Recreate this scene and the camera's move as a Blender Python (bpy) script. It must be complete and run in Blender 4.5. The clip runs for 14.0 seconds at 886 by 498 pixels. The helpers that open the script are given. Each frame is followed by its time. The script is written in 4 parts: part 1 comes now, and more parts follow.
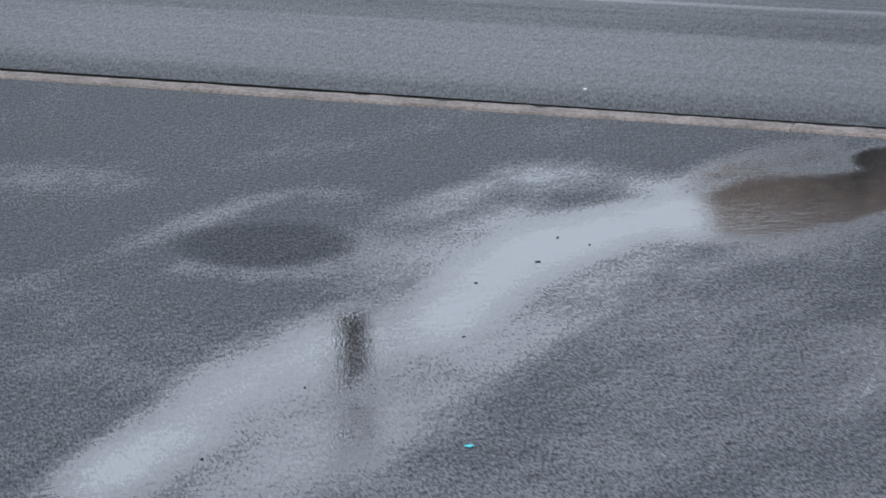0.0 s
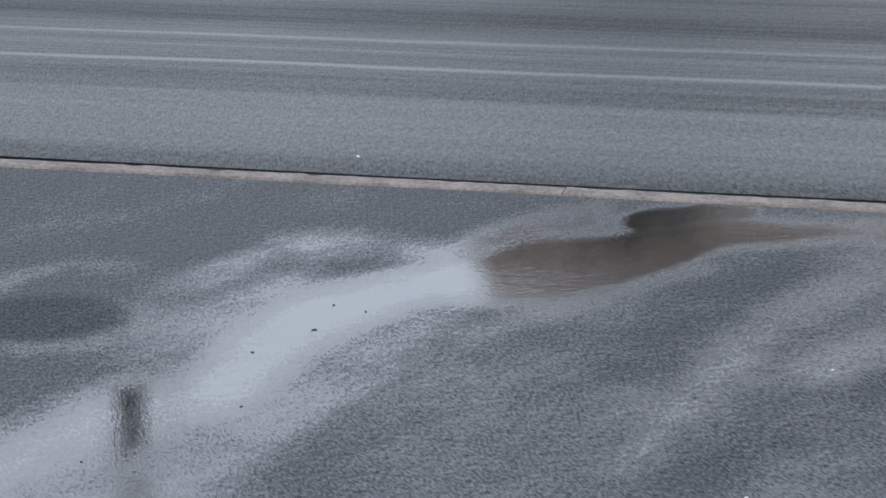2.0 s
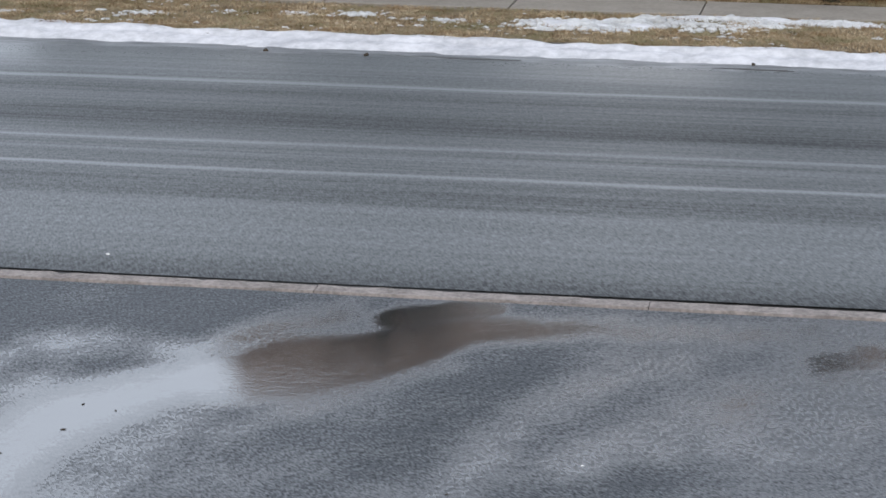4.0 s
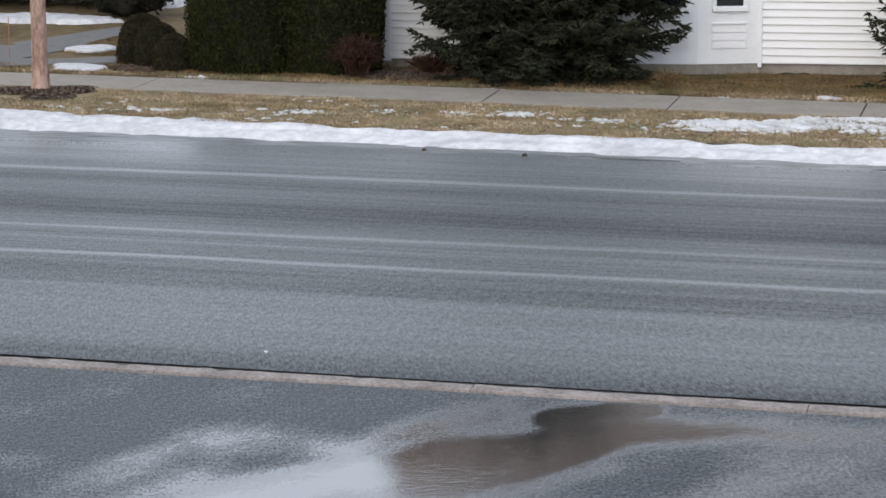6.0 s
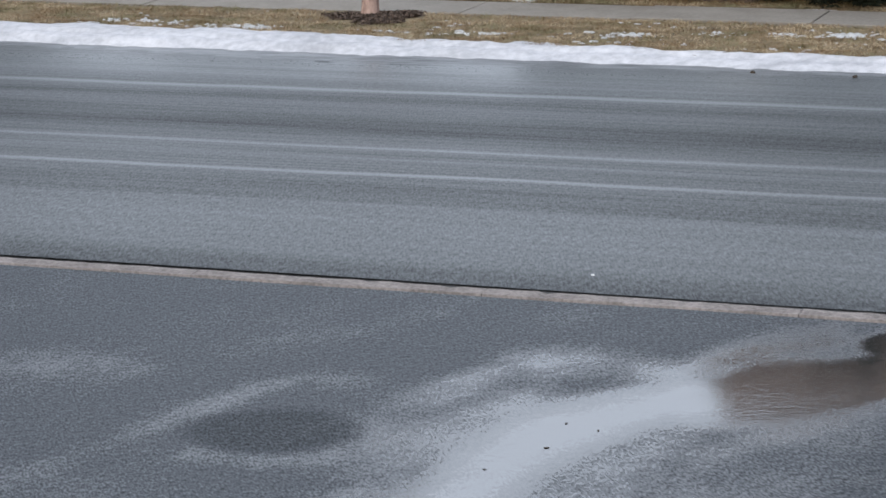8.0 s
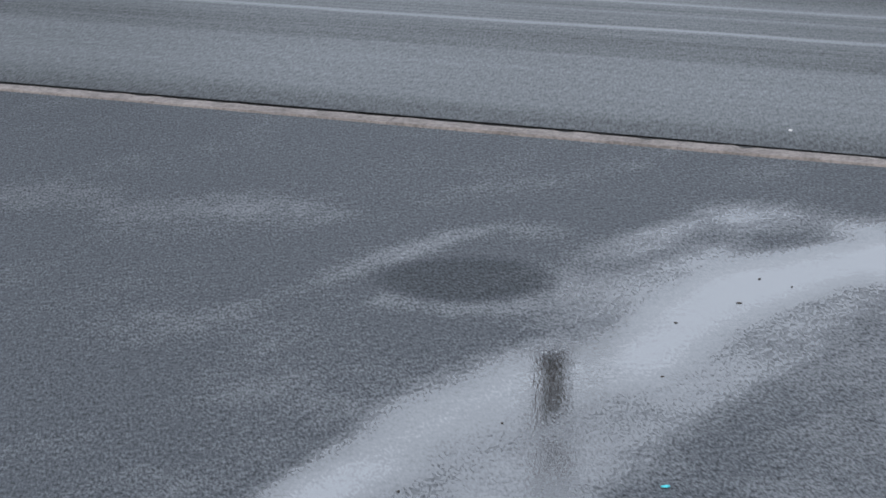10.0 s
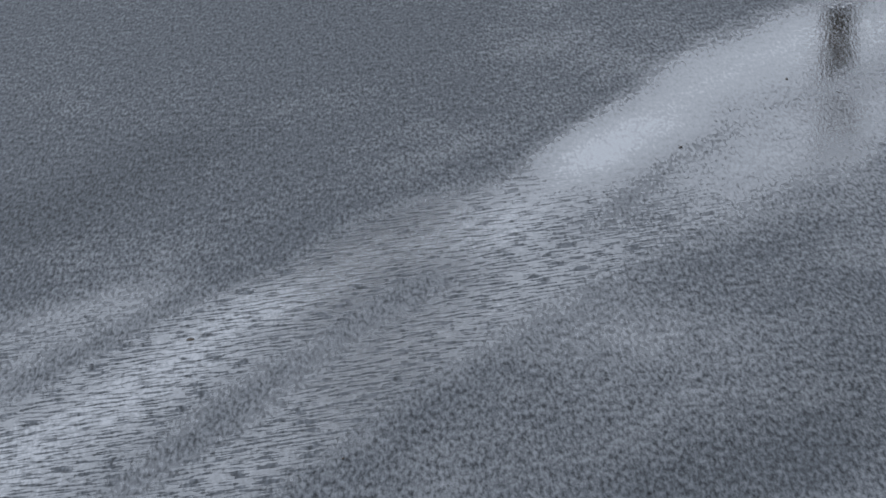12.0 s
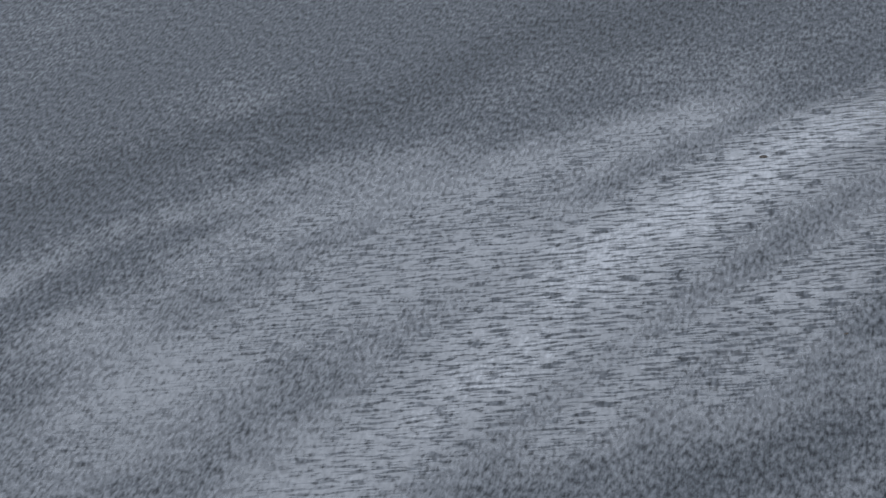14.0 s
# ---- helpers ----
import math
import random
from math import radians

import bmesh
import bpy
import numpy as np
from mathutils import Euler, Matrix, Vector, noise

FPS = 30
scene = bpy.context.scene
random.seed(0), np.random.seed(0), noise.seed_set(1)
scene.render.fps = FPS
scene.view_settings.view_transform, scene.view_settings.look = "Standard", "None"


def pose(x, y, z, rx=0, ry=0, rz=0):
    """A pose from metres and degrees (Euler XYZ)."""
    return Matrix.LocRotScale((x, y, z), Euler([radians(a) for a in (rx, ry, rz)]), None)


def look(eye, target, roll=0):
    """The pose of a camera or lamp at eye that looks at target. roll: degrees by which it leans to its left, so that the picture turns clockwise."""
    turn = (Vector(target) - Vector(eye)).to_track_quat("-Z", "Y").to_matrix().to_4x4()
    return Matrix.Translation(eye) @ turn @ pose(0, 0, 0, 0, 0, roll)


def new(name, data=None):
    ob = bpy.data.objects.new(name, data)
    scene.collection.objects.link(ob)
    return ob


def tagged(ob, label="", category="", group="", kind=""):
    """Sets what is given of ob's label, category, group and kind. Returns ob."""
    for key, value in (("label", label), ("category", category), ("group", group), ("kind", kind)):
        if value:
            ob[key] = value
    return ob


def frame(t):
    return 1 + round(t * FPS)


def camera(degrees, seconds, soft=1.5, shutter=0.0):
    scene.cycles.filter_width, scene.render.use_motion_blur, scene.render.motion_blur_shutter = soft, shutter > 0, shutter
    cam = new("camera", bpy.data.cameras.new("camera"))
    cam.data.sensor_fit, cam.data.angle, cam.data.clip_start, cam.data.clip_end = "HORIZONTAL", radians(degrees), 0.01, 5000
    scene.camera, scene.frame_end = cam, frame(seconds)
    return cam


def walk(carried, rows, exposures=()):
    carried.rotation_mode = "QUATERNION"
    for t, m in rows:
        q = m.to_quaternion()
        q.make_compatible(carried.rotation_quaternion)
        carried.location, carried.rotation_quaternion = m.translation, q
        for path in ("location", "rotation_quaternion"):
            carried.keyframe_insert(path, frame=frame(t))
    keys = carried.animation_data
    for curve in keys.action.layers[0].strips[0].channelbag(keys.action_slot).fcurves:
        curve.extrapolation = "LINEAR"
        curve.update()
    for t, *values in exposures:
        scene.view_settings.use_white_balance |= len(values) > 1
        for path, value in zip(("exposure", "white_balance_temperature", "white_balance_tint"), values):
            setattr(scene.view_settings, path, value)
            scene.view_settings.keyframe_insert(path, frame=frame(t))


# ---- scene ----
cam = camera(19.77, 14.0, soft=1.6)
EYE = Vector((0.0, -21.95, 6.0))
# seconds, heading (degrees right of +y), tilt, lean
PATH = [
    (0.0, -21.305, -17.593, -1.691),
    (0.5, -21.038, -17.529, -1.472),
    (1.0, -20.151, -17.277, -1.601),
    (1.5, -17.789, -16.599, -1.242),
    (2.0, -15.986, -16.198, -1.248),
    (2.5, -13.938, -15.974, -0.974),
    (3.0, -11.932, -15.686, -0.771),
    (3.2, -11.143, -15.537, -0.566),
    (5.3, -9.865, -11.526, 0.545),
    (5.5, -10.970, -11.438, 0.372),
    (6.0, -13.800, -11.800, -0.220),
    (6.5, -16.661, -12.381, -0.732),
    (7.0, -19.003, -13.047, -1.25),
    (9.3, -25.455, -14.444, -1.885),
    (9.5, -26.323, -14.992, -1.941),
    (10.0, -26.008, -16.634, -1.747),
    (10.5, -25.698, -19.114, -1.889),
    (11.0, -26.472, -21.132, -2.195),
    (11.5, -28.777, -23.314, -2.838),
    (12.0, -33.203, -24.057, -4.129),
    (12.5, -37.284, -24.140, -4.913),
    (13.0, -41.081, -25.208, -5.592),
    (13.5, -44.683, -26.053, -6.315),
    (14.0, -47.830, -26.919, -7.236),
]


def aim(heading, tilt):
    a, b = radians(heading), radians(tilt)
    return Vector((math.sin(a) * math.cos(b), math.cos(a) * math.cos(b), math.sin(b)))


walk(cam, [(t, look(EYE, EYE + 20 * aim(a, b), c)) for t, a, b, c in PATH],
     exposures=[(0.0, -0.03, 6480, 10), (3.2, -0.03, 6520, 10), (5.3, 0.13, 6640, 10), (6.5, 0.10, 6620, 10), (7.2, 0.07, 6580, 10), (9.3, -0.03, 6480, 10), (14.0, 0.0, 6480, 10)])

# ---- light: an overcast winter day ----
world = bpy.data.worlds.new("overcast")
scene.world = world
world.use_nodes = True
wn, wl = world.node_tree.nodes, world.node_tree.links
wn.clear()
sky = wn.new("ShaderNodeTexSky")
sky.sky_type, sky.sun_disc = "NISHITA", False
sky.sun_elevation, sky.sun_rotation = radians(35), radians(200)
sky.air_density, sky.dust_density = 1.5, 4.0
cloud = wn.new("ShaderNodeMix")
cloud.data_type, cloud.clamp_result = "RGBA", False
cloud.inputs[0].default_value = 0.9
cloud.inputs[7].default_value = (9.9, 10.95, 12.8, 1)
back = wn.new("ShaderNodeBackground")
back.inputs[1].default_value = 0.125
wout = wn.new("ShaderNodeOutputWorld")
wl.new(sky.outputs[0], cloud.inputs[6])
wl.new(cloud.outputs[2], back.inputs[0])
wl.new(back.outputs[0], wout.inputs[0])

sun = new("sun", bpy.data.lights.new("sun", "SUN"))
sun.data.energy, sun.data.angle, sun.data.color = 1.22, radians(50), (1.0, 0.91, 0.78)
sun.matrix_world = look((-6, -25, 12), (0, 0, 0))
scene.view_settings.exposure = 0.0


# ---- materials ----
class Nodes:
    """A short way to write a node material."""

    def __init__(self, name):
        self.m = bpy.data.materials.new(name)
        self.m.use_nodes = True
        self.t = self.m.node_tree
        self.b = self.t.nodes["Principled BSDF"]
        self.co = self.t.nodes.new("ShaderNodeTexCoord")

    def n(self, kind, **values):
        node = self.t.nodes.new(kind)
        for key, v in values.items():
            setattr(node, key, v)
        return node

    def link(self, a, b):
        self.t.links.new(a, b)

    def set(self, socket, v):
        if isinstance(v, bpy.types.NodeSocket):
            self.link(v, socket)
        else:
            socket.default_value = v

    def scaled(self, sx, sy, sz, rot=0.0, source="Object"):
        mp = self.n("ShaderNodeMapping", vector_type="TEXTURE")
        mp.inputs["Rotation"].default_value = (0, 0, rot)
        mp.inputs["Scale"].default_value = (1 / sx, 1 / sy, 1 / sz)
        self.link(self.co.outputs[source], mp.inputs[0])
        return mp.outputs[0]

    def noise(self, vec, scale=1.0, detail=3.0, rough=0.55):
        nz = self.n("ShaderNodeTexNoise")
        self.link(vec, nz.inputs["Vector"])
        nz.inputs["Scale"].default_value = scale
        nz.inputs["Detail"].default_value = detail
        nz.inputs["Roughness"].default_value = rough
        return nz.outputs[0]

    def math(self, op, a, b=0.0, clamp=False):
        nd = self.n("ShaderNodeMath", operation=op, use_clamp=clamp)
        self.set(nd.inputs[0], a)
        self.set(nd.inputs[1], b)
        return nd.outputs[0]

    def span(self, v, a, b, c=0.0, d=1.0, smooth=True):
        nd = self.n("ShaderNodeMapRange", interpolation_type="SMOOTHSTEP" if smooth else "LINEAR")
        self.set(nd.inputs[0], v)
        for k, x in zip((1, 2, 3, 4), (a, b, c, d)):
            self.set(nd.inputs[k], x)
        return nd.outputs[0]

    def mix(self, f, a, b, kind="MIX"):
        nd = self.n("ShaderNodeMix", data_type="RGBA", blend_type=kind)
        self.set(nd.inputs[0], f)
        for k, c in ((6, a), (7, b)):
            self.set(nd.inputs[k], (*c, 1) if isinstance(c, tuple) else c)
        return nd.outputs[2]

    def ramp(self, v, stops):
        nd = self.n("ShaderNodeValToRGB")
        r = nd.color_ramp
        while len(r.elements) < len(stops):
            r.elements.new(1.0)
        for e, (p, c) in zip(r.elements, stops):
            e.position, e.color = p, (*c, 1) if isinstance(c, tuple) else (c, c, c, 1)
        self.set(nd.inputs[0], v)
        return nd.outputs[0]

    def bump(self, height, strength, distance=0.01, normal=None):
        nd = self.n("ShaderNodeBump")
        self.set(nd.inputs["Strength"], strength)
        nd.inputs["Distance"].default_value = distance
        self.link(height, nd.inputs["Height"])
        if normal:
            self.link(normal, nd.inputs["Normal"])
        return nd.outputs[0]

    def attr(self, name):
        nd = self.n("ShaderNodeAttribute", attribute_name=name)
        return nd.outputs["Fac"]

    def done(self, color, rough, normal=None, ior=1.45, metal=0.0, spec=0.5):
        self.set(self.b.inputs["Base Color"], (*color, 1) if isinstance(color, tuple) else color)
        self.set(self.b.inputs["Roughness"], rough)
        self.b.inputs["IOR"].default_value = ior
        self.b.inputs["Metallic"].default_value = metal
        self.set(self.b.inputs["Specular IOR Level"], spec)
        if normal:
            self.link(normal, self.b.inputs["Normal"])
        return self.m


def simple(name, dark, light, scale, rough=0.7, bump=0.3, depth=0.01, stretch=(1, 1, 1), spec=0.4, island=False):
    """A surface with grain, broad blotches and relief."""
    k = Nodes(name)
    v = k.scaled(*stretch)
    fine = k.noise(v, scale, 5, 0.65)
    broad = k.noise(v, scale * 0.13, 3)
    tone = k.math("ADD", k.math("MULTIPLY", fine, 0.6), k.math("MULTIPLY", broad, 0.4))
    if island:
        g = k.n("ShaderNodeNewGeometry")
        tone = k.math("ADD", k.math("MULTIPLY", tone, 0.55), k.math("MULTIPLY", g.outputs["Random Per Island"], 0.45))
    col = k.mix(k.span(tone, 0.3, 0.7), dark, light)
    return k.done(col, rough, k.bump(fine, bump, depth) if bump else None, spec=spec)


def driveway_material():
    k = Nodes("wet_asphalt_driveway")
    v = k.scaled(1, 1, 1)
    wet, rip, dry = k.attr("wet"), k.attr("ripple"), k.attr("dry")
    grain = k.span(k.noise(k.scaled(52, 18, 1, rot=radians(35)), 1.0, 2, 0.6), 0.32, 0.68, smooth=False)
    stone = k.span(k.noise(v, 16, 2, 0.5), 0.3, 0.7, smooth=False)
    patch = k.span(k.noise(k.scaled(1.0, 0.65, 1, rot=radians(-25)), 1.0, 4, 0.55), 0.3, 0.7, smooth=False)
    mottle = k.span(k.noise(v, 5, 3, 0.6), 0.3, 0.7, smooth=False)
    wave = k.span(k.noise(k.scaled(8, 42, 1, rot=radians(42)), 1.0, 3, 0.55), 0.33, 0.67, smooth=False)
    chip = k.math("ADD", k.math("MULTIPLY", grain, 0.72), k.math("MULTIPLY", stone, 0.28))
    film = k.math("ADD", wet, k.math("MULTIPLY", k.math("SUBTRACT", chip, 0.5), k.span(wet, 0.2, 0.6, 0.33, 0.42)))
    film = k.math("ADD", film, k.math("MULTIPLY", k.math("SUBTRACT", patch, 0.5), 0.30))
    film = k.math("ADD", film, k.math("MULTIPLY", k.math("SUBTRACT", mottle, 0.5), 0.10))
    # ripple shading painted in: the film thins and darkens along wave troughs
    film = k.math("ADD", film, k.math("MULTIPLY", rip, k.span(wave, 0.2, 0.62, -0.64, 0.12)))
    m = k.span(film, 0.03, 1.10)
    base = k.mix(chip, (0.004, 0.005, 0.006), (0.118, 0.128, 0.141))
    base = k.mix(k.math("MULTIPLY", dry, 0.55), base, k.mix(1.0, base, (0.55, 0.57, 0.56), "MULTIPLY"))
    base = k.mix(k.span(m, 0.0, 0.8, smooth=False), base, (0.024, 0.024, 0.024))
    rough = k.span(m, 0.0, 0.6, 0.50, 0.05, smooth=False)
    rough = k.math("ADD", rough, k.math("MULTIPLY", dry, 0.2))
    n1 = k.bump(chip, k.span(m, 0.05, 0.5, 0.6, 0.032), 0.006)
    n2 = k.bump(wave, k.math("MULTIPLY", rip, 0.17), 0.006, n1)
    lap = k.noise(k.scaled(5, 34, 1, rot=radians(26)), 1.0, 2, 0.5)
    n3 = k.bump(lap, k.math("MULTIPLY", m, 0.15), 0.004, n2)
    k.set(k.b.inputs["IOR"], 1.5)
    out = k.done(base, rough, n3, spec=0.5)
    k.link(k.math("ADD", k.span(m, 0.0, 0.9, 1.20, 2.9, smooth=False), k.span(m, 0.85, 1.0, 0.0, 0.9)), k.b.inputs["IOR"])
    return out


def road_material():
    k = Nodes("damp_asphalt_road")
    v = k.scaled(1, 1, 1)
    grain = k.span(k.noise(k.scaled(40, 8, 1, rot=radians(22)), 1.0, 2, 0.65), 0.32, 0.68, smooth=False)
    stone = k.span(k.noise(k.scaled(15, 6, 1), 1.0, 3, 0.65), 0.3, 0.7, smooth=False)
    chip = k.math("ADD", k.math("MULTIPLY", grain, 0.58), k.math("MULTIPLY", stone, 0.42))
    streak = k.span(k.noise(k.scaled(0.10, 2.2, 1), 1.0, 4, 0.6), 0.3, 0.7, smooth=False)
    thin = k.span(k.noise(k.scaled(0.16, 13, 1), 1.0, 3, 0.65), 0.3, 0.7, smooth=False)
    sep = k.n("ShaderNodeSeparateXYZ")
    k.link(k.co.outputs["Object"], sep.inputs[0])
    wob = k.math("MULTIPLY", k.math("SUBTRACT", k.noise(k.scaled(0.25, 0.25, 1), 1.0, 2), 0.5), 0.3)
    across = k.math("MULTIPLY", k.math("ADD", sep.outputs[1], wob), 1 / 13.0)
    lanes = k.ramp(across, LANES)
    tone = k.math("ADD", k.math("MULTIPLY", streak, 0.10), k.math("MULTIPLY", thin, k.span(across, 0.2, 0.34, 0.07, 0.22)))
    tone = k.math("ADD", tone, k.math("MULTIPLY", lanes, 0.80))
    tone = k.math("ADD", tone, k.math("MULTIPLY", k.math("SUBTRACT", chip, 0.5), k.span(across, 0.2, 0.5, 0.52, 0.32)))
    col = k.mix(k.span(tone, 0.12, 0.93, smooth=False), (0.012, 0.014, 0.015), (0.20, 0.213, 0.22))
    rough = k.math("SUBTRACT", k.span(tone, 0.2, 0.8, 0.58, 0.42, smooth=False), k.span(across, 0.75, 0.95, 0.0, 0.16))
    return k.done(col, rough, k.bump(chip, 0.4, 0.006), ior=1.3)


# brightness of the road's surface from the near kerb (0) to the far one (1)
LANES = [(0.0, 0.16), (0.035, 0.30), (0.08, 0.52), (0.16, 0.62), (0.25, 0.57), (0.265, 0.36), (0.315, 0.30), (0.345, 0.35),
         (0.362, 0.42), (0.370, 1.0), (0.379, 0.42), (0.42, 0.38), (0.44, 0.50), (0.46, 0.34), (0.475, 0.42), (0.485, 0.78),
         (0.496, 0.42), (0.53, 0.36), (0.57, 0.14), (0.64, 0.28), (0.69, 0.44), (0.72, 0.22), (0.765, 0.46), (0.777, 1.0),
         (0.788, 0.42), (0.86, 0.62), (0.93, 0.64), (1.0, 0.4)]

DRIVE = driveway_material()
ROAD = road_material()
KERB = simple("worn_concrete_kerb", (0.115, 0.099, 0.090), (0.29, 0.254, 0.234), 22, 0.8, 0.6, 0.006)
WALK = simple("grey_concrete_walk", (0.19, 0.168, 0.142), (0.275, 0.247, 0.212), 14, 0.8, 0.3, 0.004)
JOINT = simple("dark_wet_joint", (0.012, 0.012, 0.012), (0.035, 0.032, 0.03), 30, 0.6)
FILM = simple("meltwater_film", (0.03, 0.031, 0.032), (0.10, 0.10, 0.10), 20, 0.5, 0.5, 0.004)
SOIL = simple("dormant_turf_soil", (0.075, 0.055, 0.03), (0.25, 0.19, 0.11), 5, 0.95, 0.8, 0.02)
LAWN = simple("brown_green_lawn", (0.05, 0.036, 0.016), (0.15, 0.105, 0.046), 4, 0.95, 0.8, 0.02)


def grass_material(name, straw, tan, green):
    """Dormant grass: straw and tan blades with greener patches."""
    k = Nodes(name)
    g = k.n("ShaderNodeNewGeometry")
    one = g.outputs["Random Per Island"]
    broad = k.span(k.noise(k.scaled(1, 1, 1), 1.3, 4, 0.6), 0.35, 0.65, smooth=False)
    col = k.mix(k.span(one, 0.0, 1.0), tan, straw)
    patch = k.math("ADD", k.math("MULTIPLY", broad, 0.75), k.math("MULTIPLY", one, 0.35))
    col = k.mix(k.span(patch, 0.48, 0.88, 0.0, 0.85), col, green)
    worn = k.span(k.noise(k.scaled(0.7, 1.6, 1), 2.2, 5, 0.7), 0.44, 0.62, 0.0, 0.9)
    col = k.mix(worn, col, k.mix(1.0, col, (0.52, 0.42, 0.34), "MULTIPLY"))
    return k.done(col, 0.85, spec=0.2)


BLADE = grass_material("dormant_grass", (0.52, 0.43, 0.29), (0.26, 0.185, 0.115), (0.165, 0.16, 0.085))
BROWN = grass_material("brown_lawn_grass", (0.29, 0.20, 0.10), (0.14, 0.09, 0.042), (0.10, 0.09, 0.04))
SNOW = simple("old_snow", (0.34, 0.34, 0.355), (0.60, 0.595, 0.61), 6, 0.75, 0.6, 0.02, spec=0.3)
OLDSNOW = simple("dirty_crumbly_snow", (0.30, 0.30, 0.29), (0.60, 0.60, 0.60), 8, 0.8, 0.6, 0.02, spec=0.3)
SLUSH = simple("grey_slush", (0.05, 0.052, 0.055), (0.26, 0.27, 0.28), 5, 0.4, 0.8, 0.02, stretch=(0.25, 2, 1))
MULCH = simple("dark_bark_mulch", (0.04, 0.028, 0.021), (0.17, 0.12, 0.09), 45, 0.95, 1.0, 0.03, island=True)
BARK = simple("pale_reddish_bark", (0.13, 0.07, 0.05), (0.47, 0.33, 0.27), 13, 0.85, 0.8, 0.012, stretch=(1, 1, 0.4))
# bark darkened for the upper limbs so that their reflection stays dark
DARKBARK = simple("darkened_limb_bark", (0.018, 0.013, 0.010), (0.06, 0.045, 0.035), 10, 0.85, 0.6, stretch=(1, 1, 0.3))
TWIG = simple("grey_brown_twig", (0.06, 0.045, 0.035), (0.16, 0.12, 0.09), 12, 0.9, 0.4)
SIDING = simple("white_vinyl_siding", (0.74, 0.74, 0.755), (0.80, 0.80, 0.81), 5, 0.45, 0.12, 0.003, stretch=(0.3, 1, 6))
TRIM = simple("white_trim_paint", (0.77, 0.78, 0.80), (0.82, 0.83, 0.84), 6, 0.45, 0.05)
FOUNDATION = simple("grey_foundation", (0.20, 0.18, 0.155), (0.32, 0.295, 0.26), 9, 0.9, 0.5)
SHINGLE = simple("brown_shingle", (0.115, 0.082, 0.063), (0.24, 0.178, 0.145), 9, 0.9, 0.6, 0.01, island=True)
NEEDLE = simple("dark_spruce_needles", (0.004, 0.005, 0.003), (0.029, 0.032, 0.017), 2.5, 0.75, 0.0, spec=0.2, island=True)
ARBOR = simple("arborvitae_sprays", (0.008, 0.010, 0.002), (0.035, 0.039, 0.008), 1.6, 0.8, 0.0, spec=0.2, island=True)
BOXWOOD = simple("olive_brown_leaves", (0.012, 0.011, 0.006), (0.052, 0.044, 0.022), 3, 0.85, 0.0, spec=0.2, island=True)
BARBERRY = simple("red_brown_twigs", (0.020, 0.009, 0.006), (0.062, 0.030, 0.020), 4, 0.85, 0.0, spec=0.2, island=True)
WEED = simple("dry_weed", (0.07, 0.045, 0.02), (0.20, 0.13, 0.06), 5, 0.85, 0.0, spec=0.2, island=True)
# near-black colour standing in for the shade between the leaves
SHADE = simple("painted_inner_shade", (0.008, 0.008, 0.006), (0.022, 0.020, 0.014), 8, 0.95, 0.4)
PATHWAY = simple("grey_asphalt_path", (0.10, 0.098, 0.094), (0.155, 0.152, 0.147), 25, 0.8, 0.4)
ORANGE = simple("faded_orange_fibreglass", (0.30, 0.10, 0.05), (0.42, 0.16, 0.08), 10, 0.6, 0.0)
TEAL = simple("teal_plastic", (0.05, 0.45, 0.50), (0.10, 0.60, 0.66), 20, 0.4, 0.0)
LEAF = simple("dead_leaf", (0.02, 0.015, 0.012), (0.06, 0.045, 0.03), 30, 0.8, 0.2)
PALE = simple("pale_pebble", (0.55, 0.55, 0.55), (0.75, 0.75, 0.74), 40, 0.7, 0.3)
GLASS = Nodes("dark_window_glass").done((0.012, 0.013, 0.014), 0.06, ior=1.5)


# ---- mesh helpers ----
def part(name, bm, material, parent=None, label=""):
    me = bpy.data.meshes.new(name)
    bm.to_mesh(me)
    bm.free()
    me.materials.append(material)
    ob = new(name, me)
    ob.parent = parent
    return tagged(ob, label=label)


def raw(name, verts, faces, material, parent=None, label="", smooth=False):
    me = bpy.data.meshes.new(name)
    me.from_pydata([tuple(v) for v in verts] if not isinstance(verts, np.ndarray) else verts.tolist(), [],
                   faces.tolist() if isinstance(faces, np.ndarray) else faces)
    if smooth:
        me.polygons.foreach_set("use_smooth", [True] * len(me.polygons))
    me.materials.append(material)
    ob = new(name, me)
    ob.parent = parent
    return tagged(ob, label=label)


def thing(name, label, category, m=Matrix(), group="", kind=""):
    ob = new(name)
    ob.empty_display_size = 0.2
    ob.matrix_basis = m
    return tagged(ob, label, category, group, kind)


def box(x0, x1, y0, y1, z0, z1, bevel=0.0):
    bm = bmesh.new()
    bmesh.ops.create_cube(bm, size=1)
    for v in bm.verts:
        v.co = ((x0 + x1) / 2 + v.co.x * (x1 - x0), (y0 + y1) / 2 + v.co.y * (y1 - y0), (z0 + z1) / 2 + v.co.z * (z1 - z0))
    if bevel:
        bmesh.ops.bevel(bm, geom=bm.edges[:], offset=bevel, segments=1, affect="EDGES")
    return bm


def grid(xs, ys, height):
    """Vertices and quads of a sheet over xs and ys; height(X, Y) gives z."""
    X, Y = np.meshgrid(xs, ys)
    Z = height(X, Y)
    V = np.stack([X.ravel(), Y.ravel(), Z.ravel()], 1)
    n, m = len(xs), len(ys)
    i = (np.arange(m - 1)[:, None] * n + np.arange(n - 1)[None]).ravel()
    return V, np.stack([i, i + 1, i + n + 1, i + n], 1)


